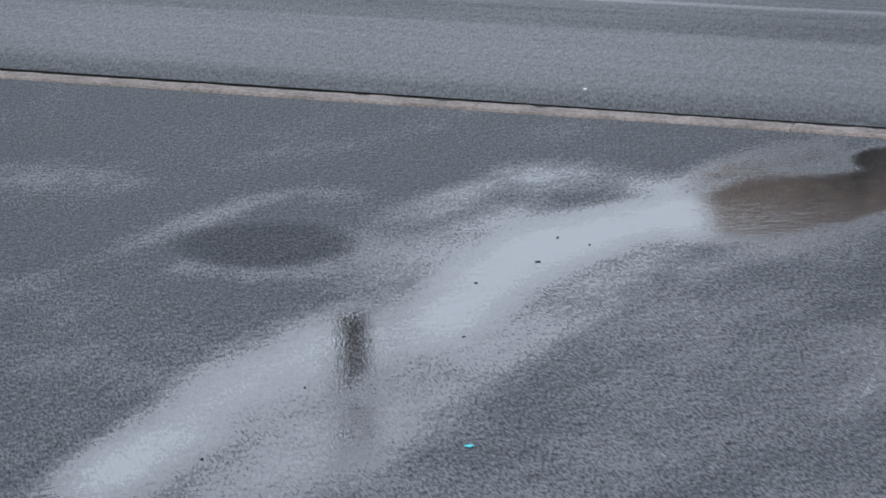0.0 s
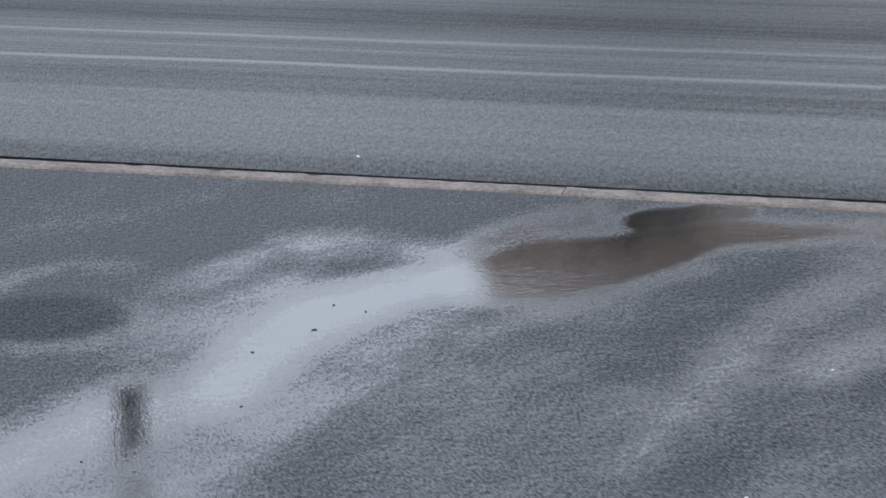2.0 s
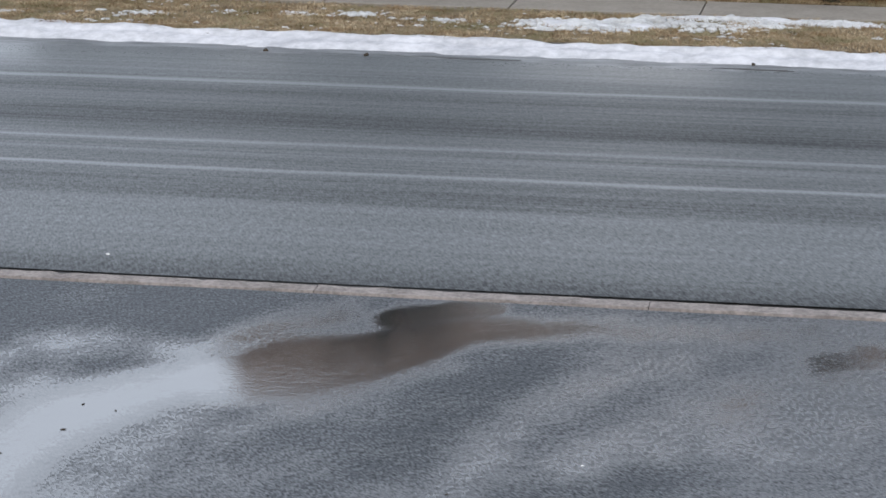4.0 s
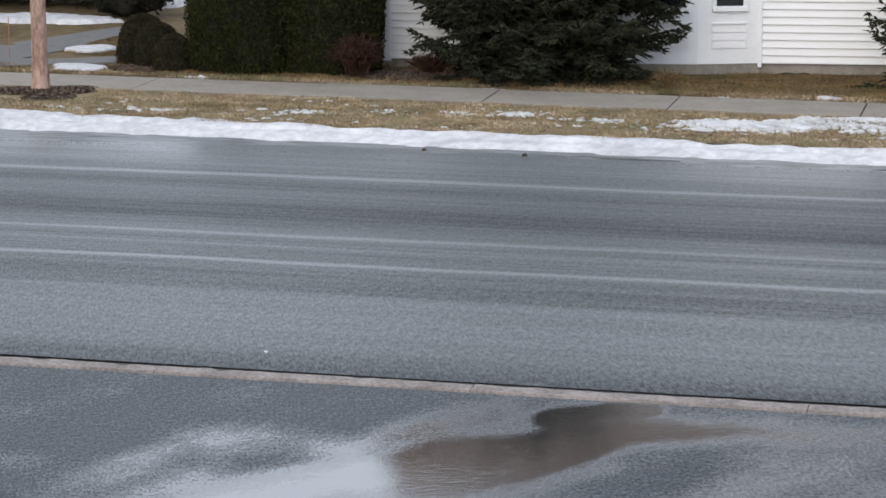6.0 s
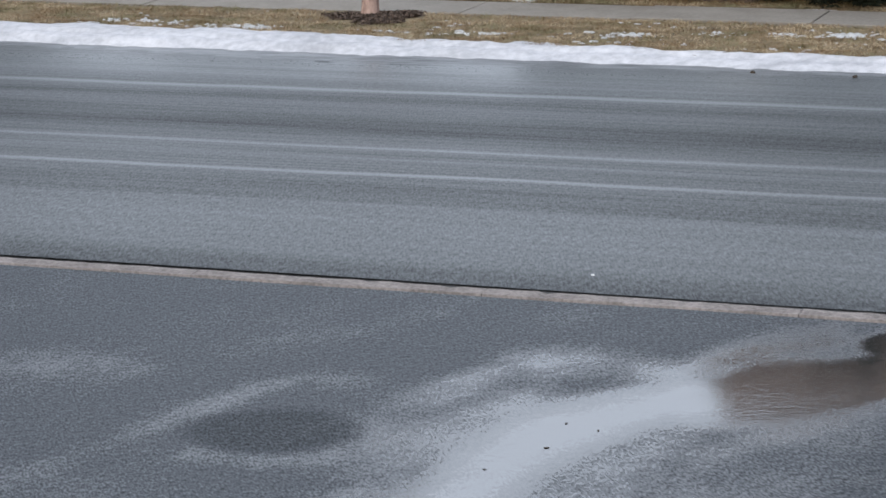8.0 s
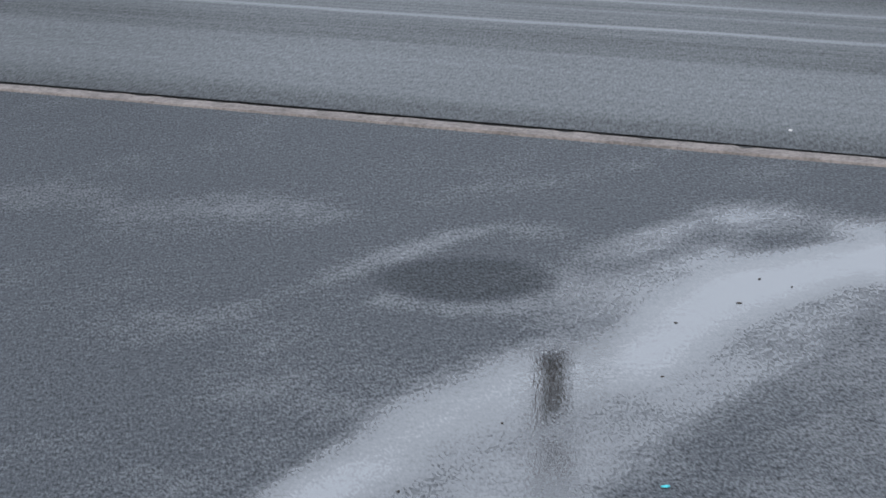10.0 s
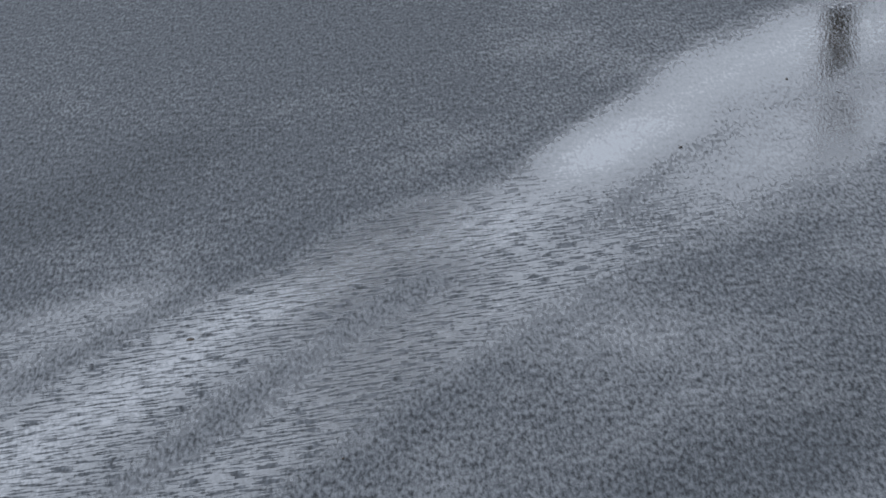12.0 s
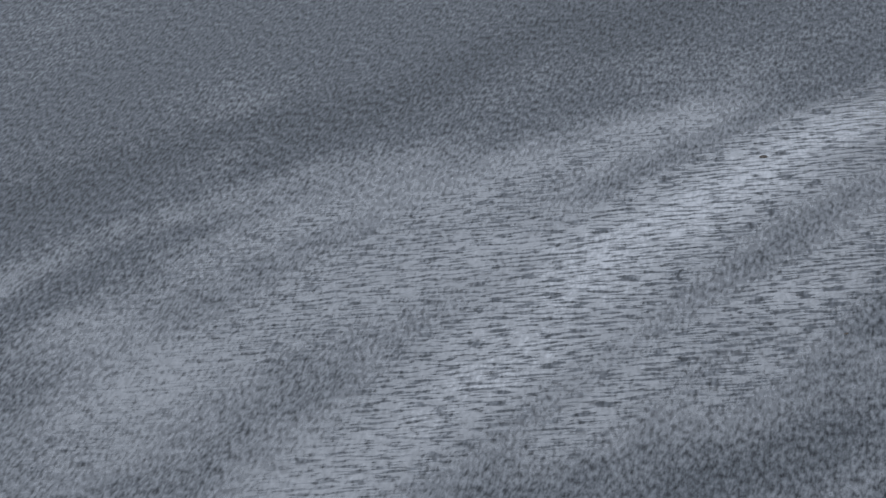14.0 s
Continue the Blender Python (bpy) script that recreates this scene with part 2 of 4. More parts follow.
def lumps(X, Y, size, seed=0.0):
    """Smooth noise, about -1 to 1, of the given feature size."""
    r = np.random.RandomState(int(seed * 7 + 3))
    out = np.zeros_like(X)
    for k in range(10):
        a, f, p = r.rand() * 6.283, (0.5 + 1.3 * r.rand()) / size, r.rand() * 6.283
        out += np.sin((X * math.cos(a) + Y * math.sin(a)) * f * 2.2 + p)
    return out / 4.5


def inside(X, Y, poly):
    """Signed distance to a polygon, positive inside."""
    d, odd = np.full(X.shape, 1e9), np.zeros(X.shape, bool)
    for (x0, y0), (x1, y1) in zip(poly, poly[1:] + poly[:1]):
        ex, ey = x1 - x0, y1 - y0
        t = np.clip(((X - x0) * ex + (Y - y0) * ey) / (ex * ex + ey * ey), 0, 1)
        d = np.minimum(d, np.hypot(X - x0 - t * ex, Y - y0 - t * ey))
        cross = (y0 > Y) != (y1 > Y)
        odd ^= cross & (X < x0 + (Y - y0) * ex / (ey if abs(ey) > 1e-9 else 1e-9))
    return np.where(odd, d, -d)


def ease(v, a, b):
    t = np.clip((v - a) / (b - a), 0, 1)
    return t * t * (3 - 2 * t)


# ---- the driveway, with the water that runs over it ----
def build_driveway():
    xs = np.r_[-90, -60, -40, -26, -20, np.linspace(-17, 3, 330), 8, 20, 45, 80]
    ys = np.r_[-70, -45, -30, -24, np.linspace(-19, -0.215, 310)]
    V, F = grid(xs, ys, lambda X, Y: 0.004 * lumps(X, Y, 1.5))
    X, Y = V[:, 0], V[:, 1]
    wob = 0.12 * lumps(X, Y, 0.5, 2) + 0.06 * lumps(X, Y, 0.2, 5)
    total = np.zeros_like(X)
    drained = np.zeros_like(X)

    def along(points, put):
        """Runs put(closeness, level) over the segments of a line of (x, y, radius, level)."""
        for p, q in zip(points, points[1:]):
            ex, ey = q[0] - p[0], (q[1] - p[1]) * 0.55
            dx, dy = X - p[0], (Y - p[1]) * 0.55
            t = np.clip((dx * ex + dy * ey) / (ex * ex + ey * ey), 0, 1)
            radius = p[2] + t * (q[2] - p[2])
            d = (np.hypot(dx - t * ex, dy - t * ey) - 0.16 * wob) / radius
            put(1 - ease(d, 0.0, 2.05), p[-1] + t * (q[-1] - p[-1]))

    def water(points):
        best = np.zeros_like(X)
        along(points, lambda near, level: np.maximum(best, near * level, out=best))
        np.add(total, best ** 5, out=total)

    def drain(points):
        along(points, lambda near, level: np.maximum(drained, near, out=drained))

    # the standing pool
    water([(-5.43, -2.96, 0.31, 1.15), (-5.84, -3.55, 0.38, 1.2), (-6.17, -4.11, 0.46, 1.15), (-6.24, -4.85, 0.46, 1.05), (-6.27, -5.74, 0.4, 0.9)])
    # the run below the pool
    water([(-6.3, -5.88, 0.48, 0.85), (-6.54, -6.27, 0.53, 0.76), (-6.66, -6.61, 0.61, 0.76), (-6.83, -7.47, 0.52, 0.76), (-7.04, -7.91, 0.41, 0.78), (-7.1, -8.61, 0.35, 0.82), (-7.15, -9.2, 0.33, 0.8)])
    water([(-5.99, -6.71, 0.43, 0.48), (-6.04, -7.61, 0.57, 0.5), (-6.22, -8.48, 0.57, 0.52), (-6.39, -9.11, 0.44, 0.55)])
    water([(-5.29, -4.01, 0.3, 0.42), (-5.62, -5.09, 0.39, 0.46), (-5.69, -6.14, 0.39, 0.46), (-5.68, -7.07, 0.35, 0.42)])
    water([(-5.22, -5.25, 0.21, 0.34), (-5.46, -6.08, 0.19, 0.34)])
    # damp beside the pool
    water([(-5.61, -2.42, 0.24, 0.5), (-6.1, -2.09, 0.25, 0.41), (-7.09, -2.17, 0.25, 0.32), (-7.26, -2.7, 0.26, 0.32), (-7.4, -3.51, 0.3, 0.35)])
    water([(-6.59, -3.6, 0.34, 0.55), (-6.9, -4.31, 0.48, 0.52), (-7.22, -4.7, 0.47, 0.46), (-7.5, -4.93, 0.35, 0.36)])
    # rims of the drying patch
    water([(-9.32, -4.99, 0.22, 0.24), (-9.19, -4.44, 0.16, 0.29), (-8.95, -3.9, 0.16, 0.31), (-8.88, -3.49, 0.17, 0.29), (-8.6, -3.07, 0.15, 0.24), (-8.07, -3.1, 0.13, 0.16)])
    water([(-8.65, -5.33, 0.11, 0.26), (-8.01, -5.36, 0.12, 0.32), (-7.6, -5.13, 0.14, 0.32), (-7.46, -4.69, 0.19, 0.31)])
    # faint damp streaks
    water([(-13.53, -3.7, 0.27, 0.2), (-12.32, -3.68, 0.27, 0.24), (-10.8, -3.31, 0.22, 0.26), (-10.13, -3.31, 0.16, 0.2)])
    water([(-10.29, -6.5, 0.2, 0.17), (-9.66, -6.05, 0.23, 0.22), (-9.4, -5.27, 0.21, 0.2)])
    water([(-10.91, -3.61, 0.34, 0.15), (-10.34, -3.45, 0.29, 0.16)])
    # the arm towards the kerb
    water([(-5.23, -2.95, 0.35, 1.1), (-4.78, -2.56, 0.44, 1.15), (-4.3, -2.15, 0.38, 1.15), (-3.92, -1.66, 0.36, 1.1), (-3.53, -1.1, 0.26, 0.9), (-3.05, -1.03, 0.24, 0.64)])
    water([(-4.17, -0.89, 0.2, 1.1), (-3.77, -0.55, 0.17, 1.05), (-3.38, -0.45, 0.12, 0.8)])
    water([(-3.05, -1.03, 0.26, 0.67), (-2.37, -0.92, 0.26, 0.52), (-1.51, -0.84, 0.27, 0.45), (-0.61, -0.78, 0.33, 0.4)])
    water([(-5.65, -2.37, 0.2, 0.5), (-5.23, -1.52, 0.31, 0.45), (-4.72, -0.89, 0.31, 0.46)])
    water([(-3.47, -2.27, 0.16, 0.42), (-3.96, -2.9, 0.19, 0.4), (-4.47, -3.66, 0.21, 0.38), (-4.89, -4.3, 0.2, 0.32)])
    water([(-1.65, -1.97, 0.35, 0.4), (-2.5, -2.89, 0.36, 0.44), (-2.81, -4.09, 0.32, 0.44), (-2.93, -5.14, 0.27, 0.42), (-3.09, -5.99, 0.22, 0.38), (-3.19, -6.66, 0.23, 0.36)])
    # damp ground by the road
    water([(-0.55, -2.42, 0.93, 0.43), (-1.31, -3.43, 0.69, 0.45), (-1.98, -4.35, 0.43, 0.43)])
    water([(-0.43, -5.53, 0.49, 0.4), (-1.07, -5.53, 0.37, 0.36)])
    water([(-0.42, -1.65, 0.23, 0.6), (-0.06, -1.32, 0.24, 0.6), (0.16, -1.53, 0.27, 0.55)])
    # the stream
    water([(-6.94, -6.77, 0.31, 0.6), (-7.12, -7.5, 0.31, 0.65), (-7.22, -8.15, 0.29, 0.72), (-7.26, -8.7, 0.27, 0.76), (-7.25, -9.4, 0.27, 0.74), (-7.24, -10.13, 0.28, 0.7), (-7.47, -10.57, 0.25, 0.7), (-7.7, -11.12, 0.23, 0.68)])
    water([(-6.02, -8.13, 0.59, 0.42), (-6.26, -9.3, 0.53, 0.5), (-6.45, -10.26, 0.39, 0.5), (-6.76, -10.95, 0.33, 0.5)])
    water([(-3.57, -10.23, 0.3, 0.42), (-3.74, -10.65, 0.28, 0.4)])
    water([(-7.02, -6.62, 0.41, 0.58), (-7.2, -7.59, 0.33, 0.67), (-7.24, -8.49, 0.28, 0.74), (-7.21, -9.15, 0.32, 0.76), (-7.05, -9.94, 0.33, 0.73), (-7.11, -10.5, 0.29, 0.69)])
    water([(-7.34, -10.25, 0.35, 0.9), (-7.68, -10.83, 0.31, 0.94), (-7.82, -11.56, 0.27, 0.9), (-7.98, -12.26, 0.31, 0.74), (-8.07, -12.88, 0.35, 0.65), (-8.09, -13.51, 0.38, 0.58)])
    water([(-6.56, -10.35, 0.3, 0.47), (-6.74, -11.33, 0.32, 0.52), (-6.83, -12.33, 0.36, 0.52), (-6.88, -13.27, 0.32, 0.52)])
    water([(-7.63, -10.83, 0.31, 0.7), (-7.67, -11.63, 0.35, 0.68), (-7.88, -12.39, 0.42, 0.65), (-7.91, -13.09, 0.47, 0.63), (-7.82, -13.88, 0.46, 0.59), (-7.77, -14.56, 0.43, 0.58)])
    water([(-8.67, -12.16, 0.29, 0.42), (-8.85, -12.91, 0.4, 0.45), (-9.07, -13.8, 0.41, 0.44), (-9.06, -14.65, 0.38, 0.44)])
    water([(-6.9, -11.38, 0.32, 0.53), (-6.91, -12.46, 0.34, 0.53), (-6.79, -13.36, 0.3, 0.5), (-6.65, -14.21, 0.27, 0.49)])
    water([(-7.92, -12.64, 0.34, 0.72), (-7.92, -13.56, 0.48, 0.68), (-7.77, -14.56, 0.52, 0.65), (-7.59, -15.44, 0.44, 0.63), (-7.59, -16.01, 0.41, 0.61)])
    # edge of the spreading stream
    water([(-9.56, -13.31, 0.25, 0.31), (-10.01, -13.76, 0.18, 0.36), (-10.19, -14.28, 0.2, 0.37), (-10.48, -14.86, 0.18, 0.37), (-10.51, -15.38, 0.17, 0.34), (-10.43, -15.66, 0.15, 0.31)])
    water([(-8.59, -13.91, 0.46, 0.5), (-8.78, -14.75, 0.6, 0.5), (-8.96, -15.54, 0.6, 0.5), (-8.84, -16.34, 0.49, 0.46)])
    water([(-9.59, -14.15, 0.31, 0.46), (-9.73, -14.84, 0.33, 0.46), (-9.73, -15.64, 0.31, 0.43)])
    water([(-7.01, -13.33, 0.26, 0.52), (-7.06, -14.23, 0.28, 0.52), (-6.98, -14.96, 0.26, 0.52)])
    # troughs that stay drained
    drain([(-10.49, -13.47, 0.22), (-10.32, -12.77, 0.2), (-10.33, -11.5, 0.23), (-9.88, -11.17, 0.18)])
    drain([(-11.29, -14.79, 0.3), (-11.09, -14.15, 0.26), (-10.83, -13.5, 0.2), (-10.47, -12.97, 0.15)])
    drain([(-2.77, -2.31, 0.3), (-3.18, -3.16, 0.36), (-3.44, -4.6, 0.28)])
    drain([(-1.68, -4.81, 0.2), (-2.26, -5.85, 0.3), (-2.59, -6.66, 0.22)])
    drain([(-9.74, -10.19, 0.33), (-9.84, -11.3, 0.3)])
    drain([(-4.45, -11.39, 0.34), (-4.59, -12.1, 0.31), (-4.89, -12.6, 0.24)])
    drain([(-5.99, -14.46, 0.18), (-6.22, -14.96, 0.15)])
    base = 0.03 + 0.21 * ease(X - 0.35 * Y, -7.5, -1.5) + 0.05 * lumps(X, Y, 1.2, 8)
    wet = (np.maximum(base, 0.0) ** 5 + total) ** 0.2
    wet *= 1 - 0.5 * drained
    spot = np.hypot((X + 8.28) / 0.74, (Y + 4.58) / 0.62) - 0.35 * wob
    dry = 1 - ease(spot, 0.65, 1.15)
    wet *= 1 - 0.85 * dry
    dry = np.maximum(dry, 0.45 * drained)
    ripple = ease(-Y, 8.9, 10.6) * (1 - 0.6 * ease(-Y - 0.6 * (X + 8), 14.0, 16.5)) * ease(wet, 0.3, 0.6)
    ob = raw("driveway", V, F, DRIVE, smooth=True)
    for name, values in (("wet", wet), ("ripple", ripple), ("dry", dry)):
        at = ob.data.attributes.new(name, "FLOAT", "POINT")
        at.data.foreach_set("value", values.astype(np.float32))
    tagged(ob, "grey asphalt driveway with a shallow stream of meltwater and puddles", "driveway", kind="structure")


build_driveway()

# ---- road, kerbs, pavement, ground ----
xs = np.r_[-300, -120, np.linspace(-60, 40, 101), 120, 300]
V, F = grid(xs, np.linspace(0.178, 16.4, 34), lambda X, Y: 0.0 * X + 0.004 * lumps(X, Y, 3.0, 4))
tagged(raw("road", V, F, ROAD, smooth=True), "damp grey asphalt road with pale streaks of differing wetness", "road", kind="structure")

bm = box(-300, 300, -0.26, 0.25, -0.12, -0.015)
tagged(part("kerb_gap", bm, JOINT), "dark wet gap along the flush kerb", "gap", kind="structure")


def kerb_stone(x0, x1, seed):
    """A flush kerb length with chipped long edges."""
    n = max(4, int((x1 - x0) / 0.12))
    r = random.Random(seed)
    verts, faces = [], []
    for i in range(n + 1):
        x = x0 + (x1 - x0) * i / n
        a, b = r.gauss(0, 0.008), r.gauss(0, 0.011)
        if r.random() < 0.06:
            b -= 0.05 * r.random()
        h = 0.014 + r.gauss(0, 0.002)
        verts += [(x, -0.185 + a, -0.03), (x, -0.168 + a, h), (x, 0.025 + b, h + 0.004), (x, 0.045 + b, -0.03)]
    for i in range(n):
        for j in range(3):
            k = 4 * i + j
            faces.append((k, k + 4, k + 5, k + 1))
    faces += [(0, 1, 2, 3), tuple(4 * n + j for j in (3, 2, 1, 0))]
    return verts, faces


kerb = thing("flush_kerb", "worn tan concrete kerb set flush between driveway and road", "kerb", kind="structure")
edge = -60.0
while edge < 40:
    step = 3.05 if -20 < edge < 5 else 6.1
    v, f = kerb_stone(edge + 0.004, edge + step - 0.004, edge)
    raw("kerb_stone", v, f, KERB, kerb)
    edge += step

far_kerb = part("far_kerb", box(-300, 300, 13.5, 13.66, -0.1, 0.085, 0.01), KERB)
tagged(far_kerb, "grey concrete kerb buried under ploughed snow", "kerb", kind="structure")


def turf_height(X, Y):
    base = np.where(Y < 18.1, 0.115, 0.115 - 0.1 * ease(Y, 18.6, 21.5) * ease(X, -15.5, -12.5))
    return base + 0.012 * lumps(X, Y, 0.7, 3) - np.where((Y > 16.5) & (Y < 18.05), 0.09, 0.0)


xs = np.r_[-3000, -900, -300, -100, -50, np.linspace(-30, 6, 190), 30, 100, 300, 900, 3000]
V, F = grid(xs, np.linspace(13.62, 17.3, 38), turf_height)
tagged(raw("verge", V, F, SOIL, smooth=True), "dormant yellow-brown turf verge with thin soil showing", "verge", kind="structure")
ys = np.r_[np.linspace(17.3, 32, 100), 40, 70, 150, 400, 1200, 4000]
V, F = grid(xs, ys, turf_height)
tagged(raw("ground", V, F, LAWN, smooth=True), "dull olive-brown winter lawn", "lawn", kind="structure")
V = np.array([(-4000, -4000, -0.3), (4000, -4000, -0.3), (4000, 4000, -0.3), (-4000, 4000, -0.3)], float)
tagged(raw("far_ground", V, [(0, 1, 2, 3)], LAWN), "flat dull ground reaching the horizon", "ground", kind="structure")

pavement = thing("pavement", "grey concrete pavement of long slabs along the verge", "pavement", kind="structure")
for i in range(-14, 8):
    x0 = -5.86 + 2.94 * i
    r = random.Random(i)
    lift = r.gauss(0, 0.006)
    bm = box(x0 + 0.012, x0 + 2.928, 16.58, 17.98, -0.05, 0.118 + lift, 0.006)
    part("slab", bm, WALK, pavement)

# ---- far verge: grass, mulch, snow ----
def blades(name, spots, size, material, label, seed):
    r = np.random.RandomState(seed)
    n = len(spots)
    a, h, w = r.rand(n) * 6.283, size * (0.5 + r.rand(n)), 0.004 + 0.006 * r.rand(n)
    lean = r.randn(n, 2) * 0.95 * h[:, None]
    z = turf_height(spots[:, 0], spots[:, 1]) - 0.004
    d = np.stack([np.cos(a) * w, np.sin(a) * w], 1)
    p = np.concatenate([np.c_[spots - d, z], np.c_[spots + d, z], np.c_[spots + lean, z + h]], 1).reshape(-1, 3)
    tagged(raw(name, p, np.arange(3 * n).reshape(n, 3), material), label, "grass", kind="stuff")


def scatter(n, x0, x1, y0, y1, seed, keep):
    r = np.random.RandomState(seed)
    P = np.c_[x0 + (x1 - x0) * r.rand(n), y0 + (y1 - y0) * r.rand(n)]
    return P[keep(P[:, 0], P[:, 1], r.rand(n))]


TREE = (-16.10, 16.2)
blades("verge_grass", scatter(150000, -24, 4, 13.66, 16.62, 1, lambda X, Y, r: (r < 0.62 + 0.35 * lumps(X, Y, 0.5, 6)) & (np.hypot((X - TREE[0] - 0.2) / 1.0, (Y - 15.9) / 0.9) + 0.15 * lumps(X, Y, 0.3, 4) > 0.85)), 0.036, BLADE, "short dormant yellow-brown grass of the verge", 1)
blades("lawn_grass", scatter(150000, -22, 2, 18.3, 23.0, 2, lambda X, Y, r: (r < 0.6 + 0.35 * lumps(X, Y, 0.6, 9)) & (inside(X, Y, [(-19.3, 18.9), (-16.2, 18.9), (-16.2, 20.2), (-17.5, 20.6), (-17.4, 25), (-19.8, 25)]) < 0.05)), 0.04, BROWN, "dormant brown lawn grass beside the house", 2)


blades("edge_grass", scatter(26000, -22, 2, 17.95, 18.45, 3, lambda X, Y, r: r < 0.75 + 0.3 * lumps(X, Y, 0.5, 7)), 0.04, BLADE, "straw-coloured grass along the pavement edge", 4)


def mulch_ring(cx, cy, rx, ry, n, seed):
    r = np.random.RandomState(seed)
    a, d = r.rand(n) * 6.283, np.sqrt(r.rand(n)) * (0.85 + 0.15 * r.rand(n))
    d *= 0.8 + 0.22 * np.sin(a * 3 + seed) + 0.12 * np.sin(a * 7)
    P = np.c_[cx + rx * d * np.cos(a), cy + ry * d * np.sin(a)]
    z = 0.117 + 0.022 * np.clip(1 - d ** 2, -0.2, 1)
    b, l, w = r.rand(n) * 6.283, 0.02 + 0.04 * r.rand(n), 0.006 + 0.012 * r.rand(n)
    u, v = np.c_[np.cos(b) * l, np.sin(b) * l, r.randn(n) * 0.012], np.c_[-np.sin(b) * w, np.cos(b) * w, r.randn(n) * 0.006]
    C = np.c_[P, z]
    V = np.concatenate([C - u - v, C + u - v, C + u + v, C - u + v], 1).reshape(-1, 3)
    k = 4 * np.arange(n)[:, None]
    return V, np.concatenate([k, k + 1, k + 2, k + 3], 1)


V, F = mulch_ring(TREE[0] + 0.2, 15.95, 1.0, 0.85, 5200, 5)
tagged(raw("tree_mulch", V, F, MULCH), "ring of dark shredded bark mulch round the tree", "mulch", kind="stuff")
V, F = mulch_ring(-15.5, 18.9, 0.75, 0.5, 2200, 6)
tagged(raw("bed_mulch", V, F, MULCH), "dark bark mulch bed below the clipped shrubs", "mulch", kind="stuff")
V, F = mulch_ring(-10.6, 19.3, 1.9, 0.7, 4200, 7)
tagged(raw("corner_mulch", V, F, MULCH), "dark mulch bed at the corner of the house", "mulch", kind="stuff")


def snow_bank():
    xs, ys = np.r_[-200, -80, np.linspace(-45, 15, 700), 80, 200], np.linspace(12.35, 14.75, 58)

    def height(X, Y):
        near = 12.86 + 0.09 * lumps(X, X * 0, 1.7, 11) + 0.05 * lumps(X, Y, 0.35, 12)
        far = 13.88 + 0.13 * lumps(X, X * 0, 1.1, 13) + 0.12 * lumps(X, Y, 0.3, 14) + 0.30 * ease(-X, 10.0, 19.0)
        top = 0.095 + 0.04 * ease(-X, 10.0, 18.0) + 0.025 * lumps(X, Y, 0.8, 15) + 0.012 * lumps(X, Y, 0.22, 16) + 0.008 * lumps(X, Y, 0.07, 17)
        return ease(Y, near, near + 0.42) * ease(-Y, -far - 0.12, -far + 0.2) * top * (1 - 0.3 * ease(Y, 13.4, 13.65)) - 0.02 + 0.085 * ease(Y, 13.4, 13.62)

    V, F = grid(xs, ys, height)
    tagged(raw("snow_bank", V, F, SNOW, smooth=True), "low ploughed bank of old white snow along the kerb", "snow bank", kind="structure")
    V, F = grid(xs, np.linspace(12.3, 13.0, 18), lambda X, Y: 0.012 * ease(Y + 0.12 * lumps(X, X * 0, 1.3, 21) + 0.04 * lumps(X, Y, 0.2, 22), 12.5, 12.75) + 0.008 * lumps(X * 0.4, Y, 0.1, 23) - 0.004)
    tagged(raw("slush", V, F, SLUSH, smooth=True), "thin grey slush and meltwater at the snow's foot", "slush", kind="stuff")


snow_bank()


def ball(sub=1):
    bm = bmesh.new()
    bmesh.ops.create_icosphere(bm, subdivisions=sub, radius=1)
    V = np.array([v.co[:] for v in bm.verts])
    F = np.array([[v.index for v in f.verts] for f in bm.faces])
    bm.free()
    return V, F


BALL, BALLF = ball(2)


def snow_patch(cx, cy, rx, ry, n, size, seed, label="patch of crumbly old snow lying on the grass", z=0.108):
    """Many small uneven clods, thinning out to the rim."""
    r = np.random.RandomState(seed)
    VS, FS = [], []
    for i in range(n):
        a, d = r.rand() * 6.283, r.rand() ** 0.7
        s = size * (0.4 + 0.9 * r.rand()) * (1.15 - 0.75 * d)
        b = BALL * (s * (1 + 0.35 * r.rand()), s * (0.8 + 0.4 * r.rand()), s * (0.35 + 0.35 * r.rand()))
        b = b + 0.13 * s * np.sin(BALL[:, [1, 2, 0]] * 5 + r.rand(3) * 6)
        VS.append(b + (cx + rx * d * math.cos(a), cy + ry * d * math.sin(a), z + 0.1 * s))
        FS.append(BALLF + i * len(BALL))
    tagged(raw("snow_patch", np.concatenate(VS), np.concatenate(FS), OLDSNOW, smooth=True), label, "snow", kind="stuff")


